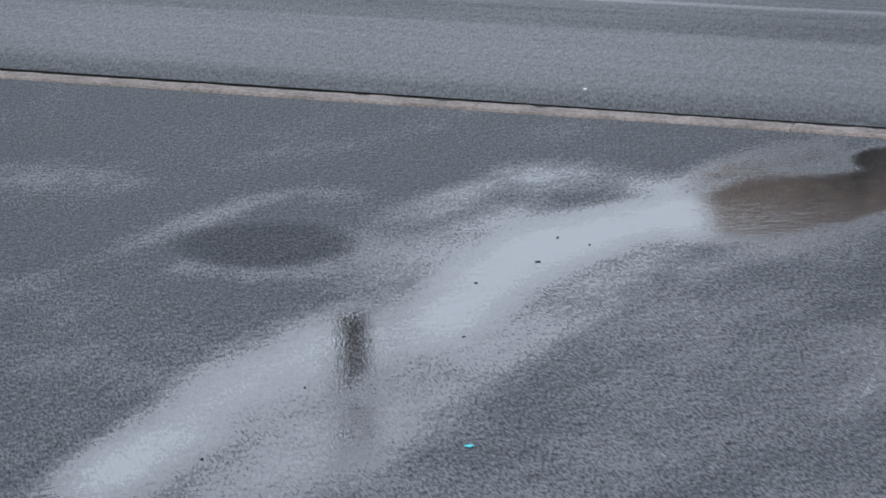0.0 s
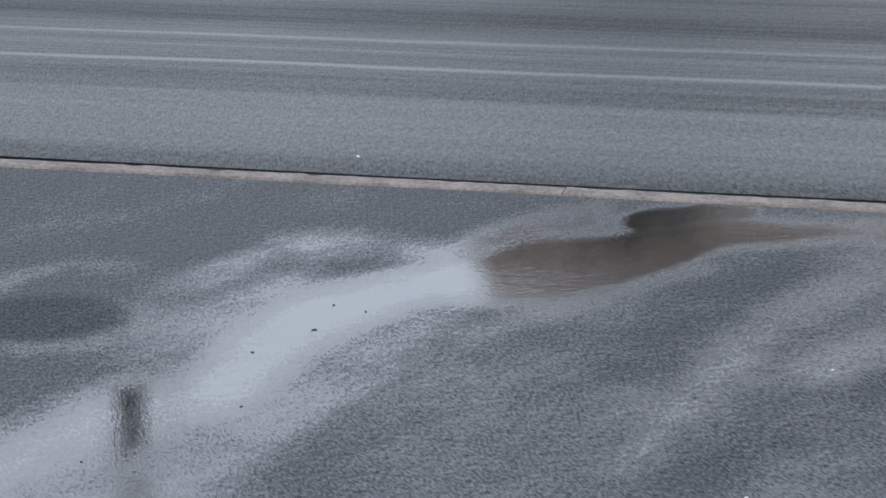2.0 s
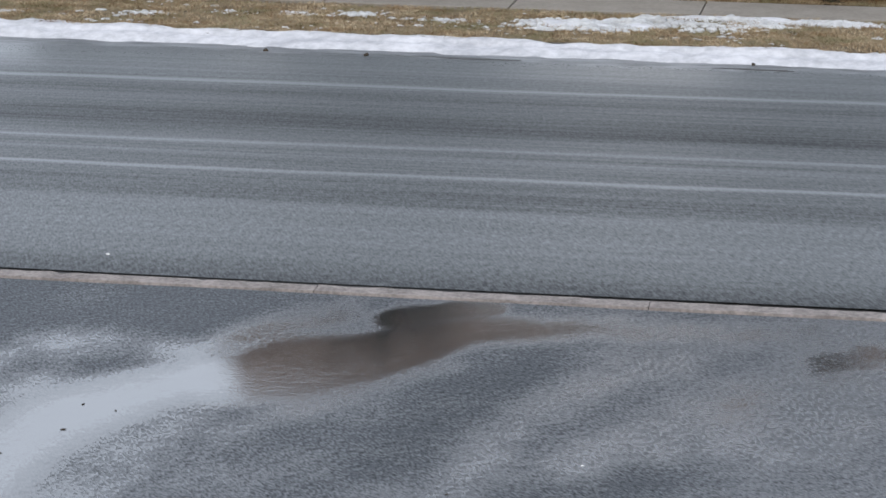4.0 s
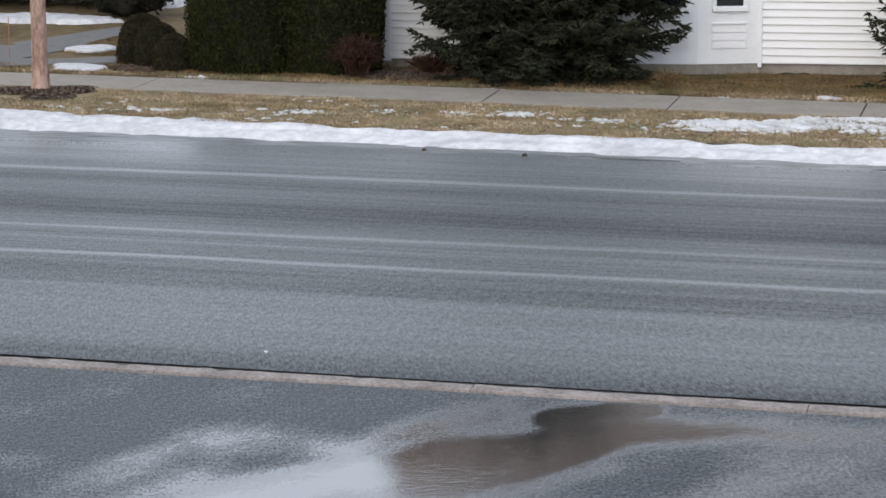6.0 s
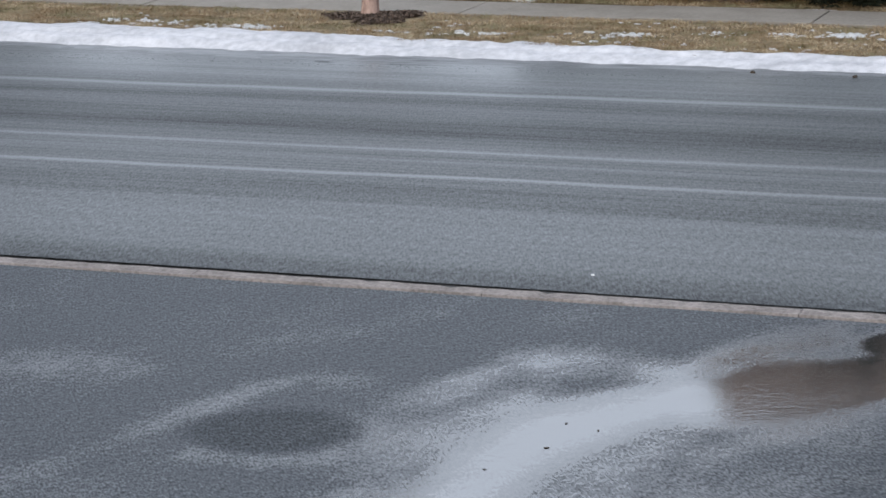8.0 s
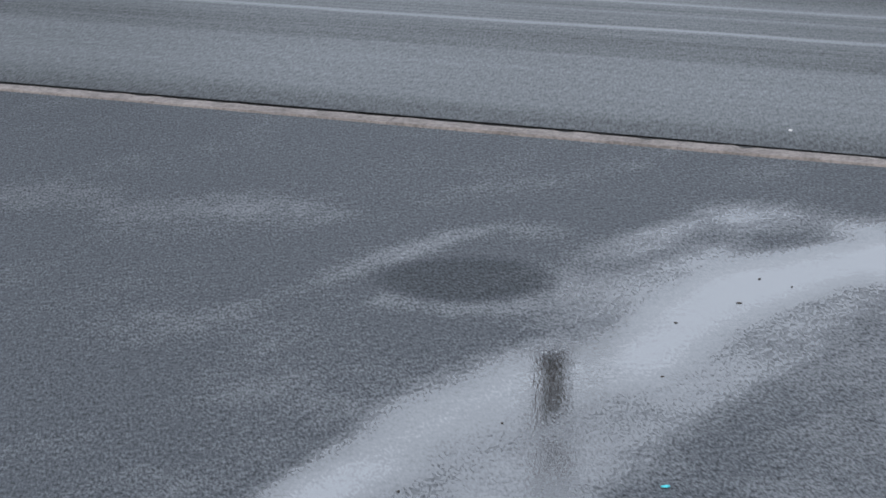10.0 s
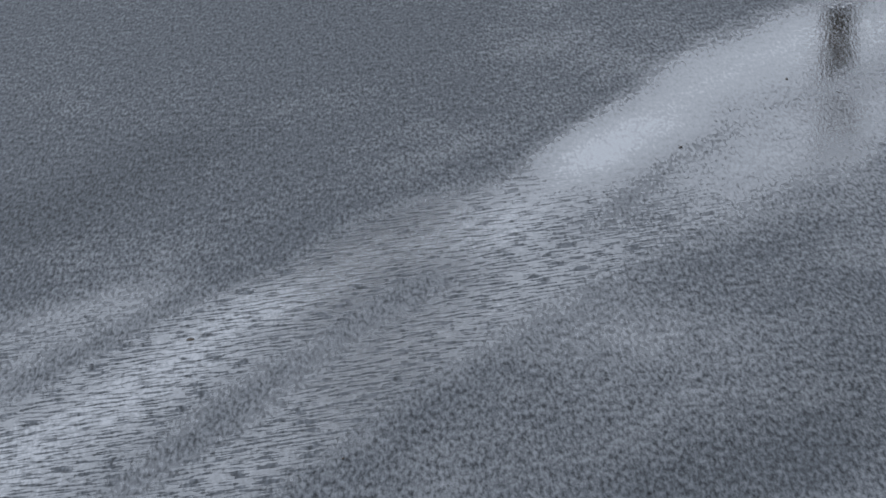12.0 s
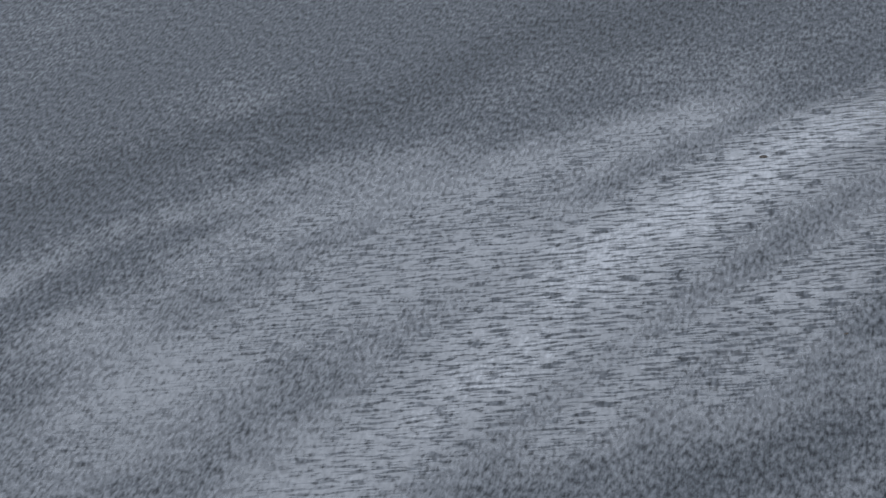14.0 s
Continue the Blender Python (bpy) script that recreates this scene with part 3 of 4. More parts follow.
for k, (cx, cy, rx, ry, n, size) in enumerate([
        (-4.5, 15.2, 1.2, 0.6, 230, 0.10), (-3.75, 15.5, 0.75, 0.4, 60, 0.13), (-3.6, 15.75, 0.5, 0.2, 16, 0.15), (-2.5, 16.1, 1.2, 0.24, 240, 0.09), (-1.0, 16.1, 1.1, 0.26, 220, 0.085), (-2.9, 15.6, 0.9, 0.3, 130, 0.08), (-1.9, 15.7, 0.7, 0.2, 70, 0.07),
        (-2.6, 15.2, 1.3, 0.35, 60, 0.05), (0.6, 15.9, 1.2, 0.4, 80, 0.07), (-8.9, 15.35, 0.35, 0.2, 40, 0.06), (-7.95, 15.5, 0.45, 0.22, 50, 0.07),
        (-6.6, 15.2, 0.7, 0.4, 55, 0.06), (-11.2, 14.9, 0.5, 0.3, 45, 0.055), (-9.9, 15.3, 0.5, 0.25, 30, 0.05), (-6.9, 14.6, 1.8, 0.35, 40, 0.045),
        (-13.3, 14.6, 0.8, 0.25, 30, 0.05), (-17.6, 14.5, 0.8, 0.25, 50, 0.06), (-19.3, 14.7, 1.2, 0.4, 50, 0.06), (-15.0, 14.45, 1.0, 0.2, 40, 0.05),
        (-3.54, 18.22, 0.22, 0.06, 30, 0.06), (-14.1, 18.2, 0.25, 0.07, 22, 0.05), (-9.0, 18.05, 0.35, 0.05, 26, 0.035), (-5.2, 18.0, 0.5, 0.05, 30, 0.03),
        ]):
    snow_patch(cx, cy, rx, ry, n, size, 40 + k)


def snow_sheet(cx, cy, rx, ry, h, seed, label="flat remnant of old snow on the lawn"):
    """A thin slab of settled snow with a ragged rim."""
    def height(X, Y):
        d = np.hypot((X - cx) / rx, (Y - cy) / ry) + 0.16 * lumps(X, Y, 0.5 * rx, seed) + 0.07 * lumps(X, Y, 0.12, seed + 1)
        return 0.07 + (h + 0.05 + 0.012 * lumps(X, Y, 0.2, seed + 2)) * ease(-d, -1.05, -0.78)

    V, F = grid(np.linspace(cx - 1.4 * rx, cx + 1.4 * rx, 70), np.linspace(cy - 1.4 * ry, cy + 1.4 * ry, 50), height)
    keep = V[F].max(axis=1)[:, 2] > 0.085
    tagged(raw("snow_patch", V, F[keep], SNOW, smooth=True), label, "snow", kind="stuff")


for k, (cx, cy, rx, ry, h) in enumerate([(-16.5, 18.8, 0.62, 0.42, 0.03), (-17.2, 21.2, 0.55, 0.5, 0.035), (-19.8, 25.2, 1.6, 0.65, 0.09), (-22.3, 24.8, 1.3, 0.6, 0.08),
                                         (-18.45, 28.6, 0.6, 1.0, 0.14), (-4.3, 15.25, 0.9, 0.32, 0.035), (-2.4, 16.2, 0.95, 0.16, 0.04), (-1.0, 16.1, 0.8, 0.16, 0.03), (-3.54, 18.24, 0.25, 0.10, 0.035)]):
    snow_sheet(cx, cy, rx, ry, h, 90 + 5 * k)

r = np.random.RandomState(77)
VS, FS = [], []
for i in range(420):
    x, y = -21 + 22 * r.rand(), 13.95 + 2.3 * r.rand() ** 1.3
    if math.sin(x * 2.1) + math.sin(x * 0.9 + y * 3) < 0.1 or (abs(x + 16) < 1.2 and y > 14.9):
        continue
    c = 0.018 + 0.04 * r.rand() ** 2
    VS.append(BALL * (c * (1 + r.rand()), c * (0.7 + 0.5 * r.rand()), c * (0.25 + 0.4 * r.rand())) * (1 + 0.2 * np.sin(BALL[:, [1, 2, 0]] * 5 + r.rand(3) * 6)) + (x, y, 0.118))
    FS.append(BALLF + len(BALL) * (len(VS) - 1))
tagged(raw("snow_crumbs", np.concatenate(VS), np.concatenate(FS), OLDSNOW, smooth=True), "scattered crumbs of old snow in the grass", "snow", kind="stuff")

# ---- path and side drive behind the tree ----
def flat(name, poly, z, material, label, category):
    bm = bmesh.new()
    f = bm.faces.new([bm.verts.new((x, y, z)) for x, y in poly])
    bmesh.ops.extrude_face_region(bm, geom=[f])
    for v in bm.verts[-len(poly):]:
        v.co.z -= 0.08
    bmesh.ops.recalc_face_normals(bm, faces=bm.faces[:])
    tagged(part(name, bm, material), label, category, kind="structure")


flat("side_path", [(-19.9, 18.85), (-19.0, 18.4), (-17.85, 18.6), (-17.0, 19.1), (-15.9, 19.6), (-15.7, 20.5), (-16.3, 20.35), (-17.05, 19.8), (-17.9, 19.6), (-17.6, 20.9), (-17.45, 22.9), (-17.0, 25.0), (-17.6, 25.2), (-18.5, 22.8), (-19.05, 21.35)], 0.134, PATHWAY, "grey path bending away past the clipped shrubs", "path")

# ---- house ----
HOUSE = pose(-11.45, 20.72, 0, 0, 0, 6.2)
house = thing("house", "two-storey house in white vinyl siding with a brown roof", "house", HOUSE)
LONG, DEEP, TALL = 15.0, 9.6, 6.0
BOARD = 0.132


def clapboards(parent, p, q, z0, z1, name="siding_board"):
    """Lapped boards along the line from p to q, each one leaning out at its foot; outside is on the right of p to q."""
    (x0, y0), (x1, y1) = p, q
    l = math.hypot(x1 - x0, y1 - y0)
    o = Vector(((y1 - y0) / l, -(x1 - x0) / l))
    prof = [(0.0, 0.0), (0.030, 0.0), (0.034, 0.012), (0.003, BOARD), (0.0, BOARD)]
    verts = [(x + o.x * d, y + o.y * d, z) for x, y in (p, q) for d, z in prof]
    faces = [(i, i + 1, i + 6, i + 5) for i in range(4)]
    me = None
    for k in range(int((z1 - z0) / BOARD)):
        if me is None:
            ob = raw(name, verts, faces, SIDING, parent)
            me = ob.data
        else:
            ob = new(name, me)
            ob.parent = parent
        ob.location.z = z0 + k * BOARD


BAY0, BAY1, BAY2, BAY3, OUT = 1.42, 2.55, 5.40, 6.43, 0.30
part("wall", box(0, LONG, 0.0, DEEP, 0.19, TALL), SIDING, house)
part("foundation", box(0.03, LONG - 0.03, 0.03, DEEP, -0.3, 0.19), FOUNDATION, house, "grey concrete foundation strip")
clapboards(house, (0.0, -0.003), (BAY0, -0.003), 0.20, TALL)
clapboards(house, (BAY3, -0.003), (LONG, -0.003), 0.20, TALL)
clapboards(house, (BAY0, -0.003), (BAY3, -0.003), 2.9, TALL)
for x in (0.0, LONG):
    part("corner_board", box(x - 0.075, x + 0.075, -0.05, 0.06, 0.16, TALL, 0.006), TRIM, house)
part("ledge", box(-0.25, 0.1, -0.10, 0.05, 0.12, 0.16, 0.006), FOUNDATION, house)

# bay window
bay = part("bay", box(BAY1 - 0.5, BAY2 + 0.5, -0.02, 0.02, 2.6, 2.9), TRIM, house, "shallow white bay window with lapped panels")


def bay_side(p, q, windows, parent):
    (x0, y0), (x1, y1) = p, q
    l = math.hypot(x1 - x0, y1 - y0)
    m = pose(x0, y0, 0, 0, 0, math.degrees(math.atan2(y1 - y0, x1 - x0)))

    def put(name, bm, material, label=""):
        bm.transform(m)
        return part(name, bm, material, parent, label)

    put("bay_panel", box(0, l, 0.0, 0.05, 0.20, 2.9), TRIM)
    put("bay_base", box(-0.03, l + 0.03, 0.02, 0.10, -0.2, 0.196), FOUNDATION)
    for a, b in windows:
        put("glass", box(a, b, -0.012, -0.004, 1.19, 2.3), GLASS, "dark reflecting window glass")
        w = 0.07
        for bm in (box(a - w, a, -0.045, 0, 1.10, 2.37, 0.006), box(b, b + w, -0.045, 0, 1.10, 2.37, 0.006), box(a - w, b + w, -0.05, 0, 2.3, 2.37, 0.006), box(a - w, b + w, -0.07, 0, 1.10, 1.19, 0.008)):
            put("window_frame", bm, TRIM)
        for bm in (box(a - w, a - w + 0.02, -0.022, 0, 0.47, 0.90), box(b + w - 0.02, b + w, -0.022, 0, 0.47, 0.90), box(a - w, b + w, -0.03, 0, 0.88, 0.91)):
            put("panel_edge", bm, TRIM)
        for k in range(3):
            z = 0.47 + k * 0.137
            bm = box(a - w + 0.02, b + w - 0.02, -0.020, 0, z, z + 0.13)
            for v in bm.verts:
                if v.co.y < -0.01 and v.co.z > z + 0.1:
                    v.co.y = -0.004
            put("lapped_panel", bm, SIDING)


bay_side((BAY0, -0.02), (BAY1, -OUT), [(0.30, 0.77)], bay)
bay_side((BAY1, -OUT), (BAY2, -OUT), [(0.20, 1.30), (1.54, 2.64)], bay)
bay_side((BAY2, -OUT), (BAY3, -0.02), [(0.31, 0.78)], bay)
bm = bmesh.new()
vs = [bm.verts.new(c) for c in ((BAY0, 0, 2.9), (BAY1, -OUT - 0.1, 2.9), (BAY2, -OUT - 0.1, 2.9), (BAY3, 0, 2.9), (BAY1, 0, 3.15), (BAY2, 0, 3.15))]
for f in ((0, 1, 4), (1, 2, 5, 4), (2, 3, 5), (0, 3, 2, 1)):
    bm.faces.new([vs[i] for i in f])
part("bay_roof", bm, SHINGLE, house)
for s, y in ((BAY3 + 0.02, -0.03),):
    part("corner_trim", box(s - 0.035, s + 0.035, y - 0.03, y + 0.03, 0.13, 2.9, 0.005), TRIM, house)


def roof():
    """Two slopes of lapped shingle courses with an overhang."""
    ridge, over, rise = DEEP / 2, 0.5, 3.6
    sl = rise / (ridge + over)
    z_eave = TALL - 0.1
    verts, faces = [], []

    def quad(a, b, c, d):
        k = len(verts)
        verts.extend((a, b, c, d))
        faces.append((k, k + 1, k + 2, k + 3))

    r = random.Random(8)
    step, wide = 0.28, 0.9
    n = int((ridge + over) / step)
    for side in (0, 1):
        for i in range(n + 1):
            u0, u1 = i * step, min((i + 1) * step + 0.03, ridge + over)
            x = -0.45 - wide * r.random()
            while x < LONG + 0.45:
                x0, x1 = max(x, -0.45), min(x + wide - 0.01, LONG + 0.45)
                x += wide
                if x1 <= x0:
                    continue
                ya, yb = (-over + u0, -over + u1) if not side else (DEEP + over - u0, DEEP + over - u1)
                za, zb = z_eave + u0 * sl + 0.022, z_eave + u1 * sl + 0.004
                quad((x0, ya, za), (x1, ya, za), (x1, yb, zb), (x0, yb, zb))
    raw("shingles", verts, faces, SHINGLE, house, "brown asphalt shingles")
    zr = z_eave + rise
    deck = [(-0.45, -over, z_eave), (LONG + 0.45, -over, z_eave), (LONG + 0.45, ridge, zr), (-0.45, ridge, zr), (-0.45, DEEP + over, z_eave), (LONG + 0.45, DEEP + over, z_eave)]
    low = [(x, y, z - 0.16) for x, y, z in deck]
    raw("roof_deck", deck + low, [(0, 1, 2, 3), (3, 2, 5, 4), (6, 9, 8, 7), (9, 10, 11, 8), (0, 6, 7, 1), (4, 5, 11, 10), (0, 3, 9, 6), (3, 4, 10, 9), (1, 7, 8, 2), (2, 8, 11, 5)], TRIM, house)
    for x in (0.0, LONG):
        raw("gable", [(x, 0, TALL), (x, DEEP, TALL), (x, ridge, zr - 0.2)], [(0, 2, 1)], SIDING, house)


roof()


# ---- plants ----
def spindles(P, Q, R, needles, seed, spike=0.03):
    """Verts and triangles: a thin spindle from each P to Q with spikes round it."""
    r = np.random.RandomState(seed)
    n = len(P)
    d = Q - P
    L = np.linalg.norm(d, axis=1, keepdims=True) + 1e-9
    d = d / L
    up = np.where(np.abs(d[:, 2:]) > 0.9, np.array([[1.0, 0, 0]]), np.array([[0, 0, 1.0]]))
    u = np.cross(d, up)
    u /= np.linalg.norm(u, axis=1, keepdims=True)
    w = np.cross(d, u)
    mid = P + (Q - P) * 0.4
    ring = [mid + (math.cos(a) * u + math.sin(a) * w) * R[:, None] for a in (0.5, 2.6, 4.7)]
    V = np.stack([P, Q, *ring], 1).reshape(-1, 3)
    k = 5 * np.arange(n)[:, None]
    F = np.concatenate([k + np.array([t]) for t in ((0, 3, 2), (0, 4, 3), (0, 2, 4), (1, 2, 3), (1, 3, 4), (1, 4, 2))])
    if needles:
        i = np.repeat(np.arange(n), needles)
        t = r.rand(len(i), 1)
        a = r.rand(len(i), 1) * 6.283
        o = np.cos(a) * u[i] + np.sin(a) * w[i]
        b = P[i] + d[i] * L[i] * t
        s = spike * (0.6 + 0.7 * r.rand(len(i), 1))
        side = np.cross(d[i], o) * 0.006
        N = np.stack([b - side, b + side, b + o * s + d[i] * s * 0.9], 1).reshape(-1, 3)
        F = np.concatenate([F, len(V) + np.arange(len(N)).reshape(-1, 3)])
        V = np.concatenate([V, N])
    return V, F


def rotated(v, angle):
    c, s = np.cos(angle), np.sin(angle)
    return np.stack([v[..., 0] * c - v[..., 1] * s, v[..., 0] * s + v[..., 1] * c, v[..., 2]], -1)


def tapered(points, radii, sides=10, rough=0.0, seed=0):
    r = random.Random(seed)
    verts, faces = [], []
    for k, (p, rad) in enumerate(zip(points, radii)):
        p = Vector(p)
        q = Vector(points[min(k + 1, len(points) - 1)]) - Vector(points[max(k - 1, 0)])
        q.normalize()
        u = q.cross(Vector((0.0, 1.0, 0.0)) if abs(q.y) < 0.8 else Vector((1.0, 0.0, 0.0))).normalized()
        rot = Matrix((u, q.cross(u), q)).transposed()
        for j in range(sides):
            a = 6.2832 * j / sides
            s = rad * (1 + rough * r.gauss(0, 1))
            verts.append(p + rot @ Vector((math.cos(a) * s, math.sin(a) * s, 0)))
    for k in range(len(points) - 1):
        for j in range(sides):
            a, b = k * sides + j, k * sides + (j + 1) % sides
            faces.append((a, b, b + sides, a + sides))
    faces.append(tuple(range(sides))[::-1])
    return verts, faces


def spruce(x, y, height, radius, seed, label, short_back=0.5, dense=290, taper=0.5):
    r = np.random.RandomState(seed)
    root = thing("spruce_tree", label, "tree", pose(x, y, 0.05), group="spruces by the house")
    v, f = tapered([(0, 0, -0.1), (0.01, 0, height * 0.5), (0, 0.02, height)], [0.13, 0.08, 0.012], 9, 0.05, seed)
    raw("trunk", v, f, TWIG, root, "grey-brown trunk")
    P, Q, R = [], [], []
    heights = np.concatenate([0.10 + 2.5 * np.arange(dense) / dense, np.linspace(2.6, height * 0.98, int(dense * 0.45))])
    for z in heights:
        low = z < 2.4
        z += 0.08 * r.randn() if low else 0.0
        z = max(z, 0.08)
        reach = radius * max(0.0, 1 - z / height) ** taper * (0.97 if z < 0.35 else 1.0)
        a = r.rand() * 6.283
        L = reach * (0.70 + 0.36 * r.rand())
        if math.sin(a) > 0:
            L *= 1 - (1 - short_back) * math.sin(a)
        else:
            L *= 1 + 0.16 * math.sin(a)
        if L < 0.1:
            continue
        n = max(4, int(L / (0.085 if low else 0.17)))
        t = np.linspace(0.05, 1, n)
        rise, droop, lift = 0.05 + 0.30 * r.rand(), 0.30 + 0.25 * r.rand(), 0.16 + 0.3 * r.rand()
        path = np.stack([t * L, 0.05 * L * np.sin(t * 5 + r.rand() * 6), z + L * (rise * t - droop * t ** 2 + lift * t ** 3.2)], 1)
        path[:, 2] = np.maximum(path[:, 2], 0.04)
        path = rotated(path, a)
        P.append(path[:-1]); Q.append(path[1:]); R.append(np.full(n - 1, 0.024))
        ahead = path[-1] - path[-2]
        ahead /= np.linalg.norm(ahead)
        P.append(path[-1:]); Q.append(path[-1:] + ahead * 0.13); R.append(np.array([0.022]))
        for k in range(1, n):
            s = t[k]
            if s < 0.25:
                continue
            for side in (-1, 1):
                l = min(0.5, (0.09 + 0.26 * L * (1 - s) + 0.07 * r.rand()) * (0.7 + 0.6 * r.rand()))
                ang = a + side * (0.6 + 0.5 * r.rand())
                d = np.array([math.cos(ang), math.sin(ang), -0.45 + 0.7 * r.rand()])
                b = path[k]
                P.append(b[None]); Q.append((b + d * l)[None]); R.append(np.array([0.022]))
                if low and l > 0.13:
                    for h in (0.4, 0.72):
                        for g in (-1, 1):
                            an2 = ang + g * (0.6 + 0.5 * r.rand())
                            d2 = np.array([math.cos(an2), math.sin(an2), -0.75 + 1.0 * r.rand()])
                            c = b + d * l * h
                            P.append(c[None]); Q.append((c + d2 * l * (0.32 + 0.3 * r.rand()))[None]); R.append(np.array([0.019]))
    P, Q, R = np.concatenate(P), np.concatenate(Q), np.concatenate(R)
    P[:, 2], Q[:, 2] = np.maximum(P[:, 2], 0.03), np.maximum(Q[:, 2], 0.03)
    near = P[:, 2] < 2.4
    V, F = spindles(P[near], Q[near], R[near], 5, seed, 0.028)
    V2, F2 = spindles(P[~near], Q[~near], R[~near] * 2.2, 2, seed, 0.06)
    raw("crown", np.concatenate([V, V2]), np.concatenate([F, F2 + len(V)]), NEEDLE, root, "dense dark green needled boughs")


spruce(-8.48, 19.95, 6.5, 2.58, 3, "broad dark green spruce with boughs to the ground before the house", 0.38, taper=0.24)
spruce(-0.95, 19.92, 7.2, 2.3, 11, "dark green spruce close to the pavement before white siding", 0.7, taper=0.38)
# out of view: added so that the rippled stream reflects something dark
spruce(-28.0, 17.5, 17.8, 4.3, 23, "unseen tall dark spruce, added for the dark reflection in the stream", 1.0, 520, taper=0.26)
# those left of x = -30 are unseen, added to darken reflections
for k, (sx, sy, sh, sr) in enumerate([(-20.6, 28.3, 8.5, 2.4), (-23.4, 27.6, 9.5, 2.6), (-25.5, 28.6, 9.0, 2.5), (-29.0, 28.0, 10.0, 2.7), (-33.0, 27.5, 12, 3.0), (-38.0, 27.0, 14, 3.4), (-44.0, 27, 15, 3.6), (-51, 26, 16, 4.0), (-59, 25, 16, 4.0), (-68, 24, 17, 4.2)]):
    spruce(sx, sy, sh, sr, 30 + k, "dark spruce in a row behind the snowy lawn, unseen at its far left end", 1.0, 110)


def column(name, x, y, rx, ry, h, n, size, material, label, seed, group="", sh=0.72):
    """A tall shrub with upright sides to the ground and a rounded top, coated with flat leaf sprays."""
    r = np.random.RandomState(seed)
    root = thing(name, label, "shrub", pose(x, y, 0.06), group=group)

    def surface(a, t, k):
        w = np.where(t < sh, 0.93 + 0.07 * np.sin(t / sh * 3.1), 0.93 * np.sqrt(np.clip(1 - ((t - sh) / (1 - sh)) ** 2, 0, 1)) + 0.0)
        c, q = np.cos(a), np.sin(a)
        e = (np.abs(c) ** 2.6 + np.abs(q) ** 2.6) ** (-1 / 2.6)
        b = 1 + 0.05 * np.sin(a * 5 + seed + t * 3) + 0.04 * np.sin(a * 11 + t * 17 + seed)
        return np.stack([rx * c * e * w * b * k, ry * q * e * w * b * k, t * h], -1)

    a, t = r.rand(n) * 6.283, 1 - (1 - r.rand(n)) ** 1.25
    S = surface(a, t, 0.88 + 0.15 * r.rand(n))
    out = np.stack([np.cos(a), np.sin(a), 0 * a], 1) * 0.55 + r.randn(n, 3) * 0.4 + np.array([0, 0, 0.75])
    out /= np.linalg.norm(out, axis=1, keepdims=True)
    s = size * (0.6 + 0.8 * r.rand(n))[:, None]
    side = np.cross(out, r.randn(n, 3))
    side /= np.linalg.norm(side, axis=1, keepdims=True)
    V = np.stack([S - out * s * 0.3, S + side * s * 0.34, S + out * s, S - side * s * 0.34], 1).reshape(-1, 3)
    k = 4 * np.arange(n)[:, None]
    raw("foliage", V, np.concatenate([k, k + 1, k + 2, k + 3], 1), material, root)
    # closed hull just under the leaves, coloured as their inner shade
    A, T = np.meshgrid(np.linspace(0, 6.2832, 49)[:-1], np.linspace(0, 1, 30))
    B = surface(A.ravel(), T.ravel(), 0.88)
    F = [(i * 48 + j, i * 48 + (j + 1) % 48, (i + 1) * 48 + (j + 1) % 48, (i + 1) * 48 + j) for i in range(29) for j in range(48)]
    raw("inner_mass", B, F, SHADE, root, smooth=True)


def shrub(name, x, y, rx, ry, h, n, size, material, label, seed, flatness=2.6, upright=0.6, group="", rag=0.10, core=0.86):
    """A clipped or columnar shrub: a body in painted shade under a coat of small leaf sprays."""
    r = np.random.RandomState(seed)
    root = thing(name, label, "shrub", pose(x, y, 0.08), group=group)
    d = r.randn(n, 3)
    d[:, 2] = np.abs(d[:, 2]) * 1.25 - 0.35
    d /= np.linalg.norm(d, axis=1, keepdims=True)

    def surface(d, k):
        e = (np.abs(d[:, 0]) ** flatness + np.abs(d[:, 1]) ** flatness + np.abs(d[:, 2]) ** flatness) ** (-1 / flatness)
        b = 1 + rag * (np.sin(d[:, 0] * 9 + seed) * np.sin(d[:, 2] * 8 + 1) + 0.7 * np.sin(d[:, 1] * 13 + d[:, 2] * 11))
        q = d * (e * b * k)[:, None] * (rx, ry, h * 0.5)
        q[:, 2] = np.maximum(q[:, 2] + h * 0.5, 0.0)
        return q

    S = surface(d, 0.84 + 0.2 * r.rand(n))
    out = d * 0.8 + r.randn(n, 3) * 0.5 + np.array([0, 0, upright])
    out /= np.linalg.norm(out, axis=1, keepdims=True)
    s = size * (0.6 + 0.8 * r.rand(n))[:, None]
    side = np.cross(out, r.randn(n, 3))
    side /= np.linalg.norm(side, axis=1, keepdims=True)
    V = np.stack([S - out * s * 0.3, S + side * s * 0.38, S + out * s, S - side * s * 0.38], 1).reshape(-1, 3)
    k = 4 * np.arange(n)[:, None]
    raw("foliage", V, np.concatenate([k, k + 1, k + 2, k + 3], 1), material, root)
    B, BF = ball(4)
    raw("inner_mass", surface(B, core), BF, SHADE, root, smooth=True)


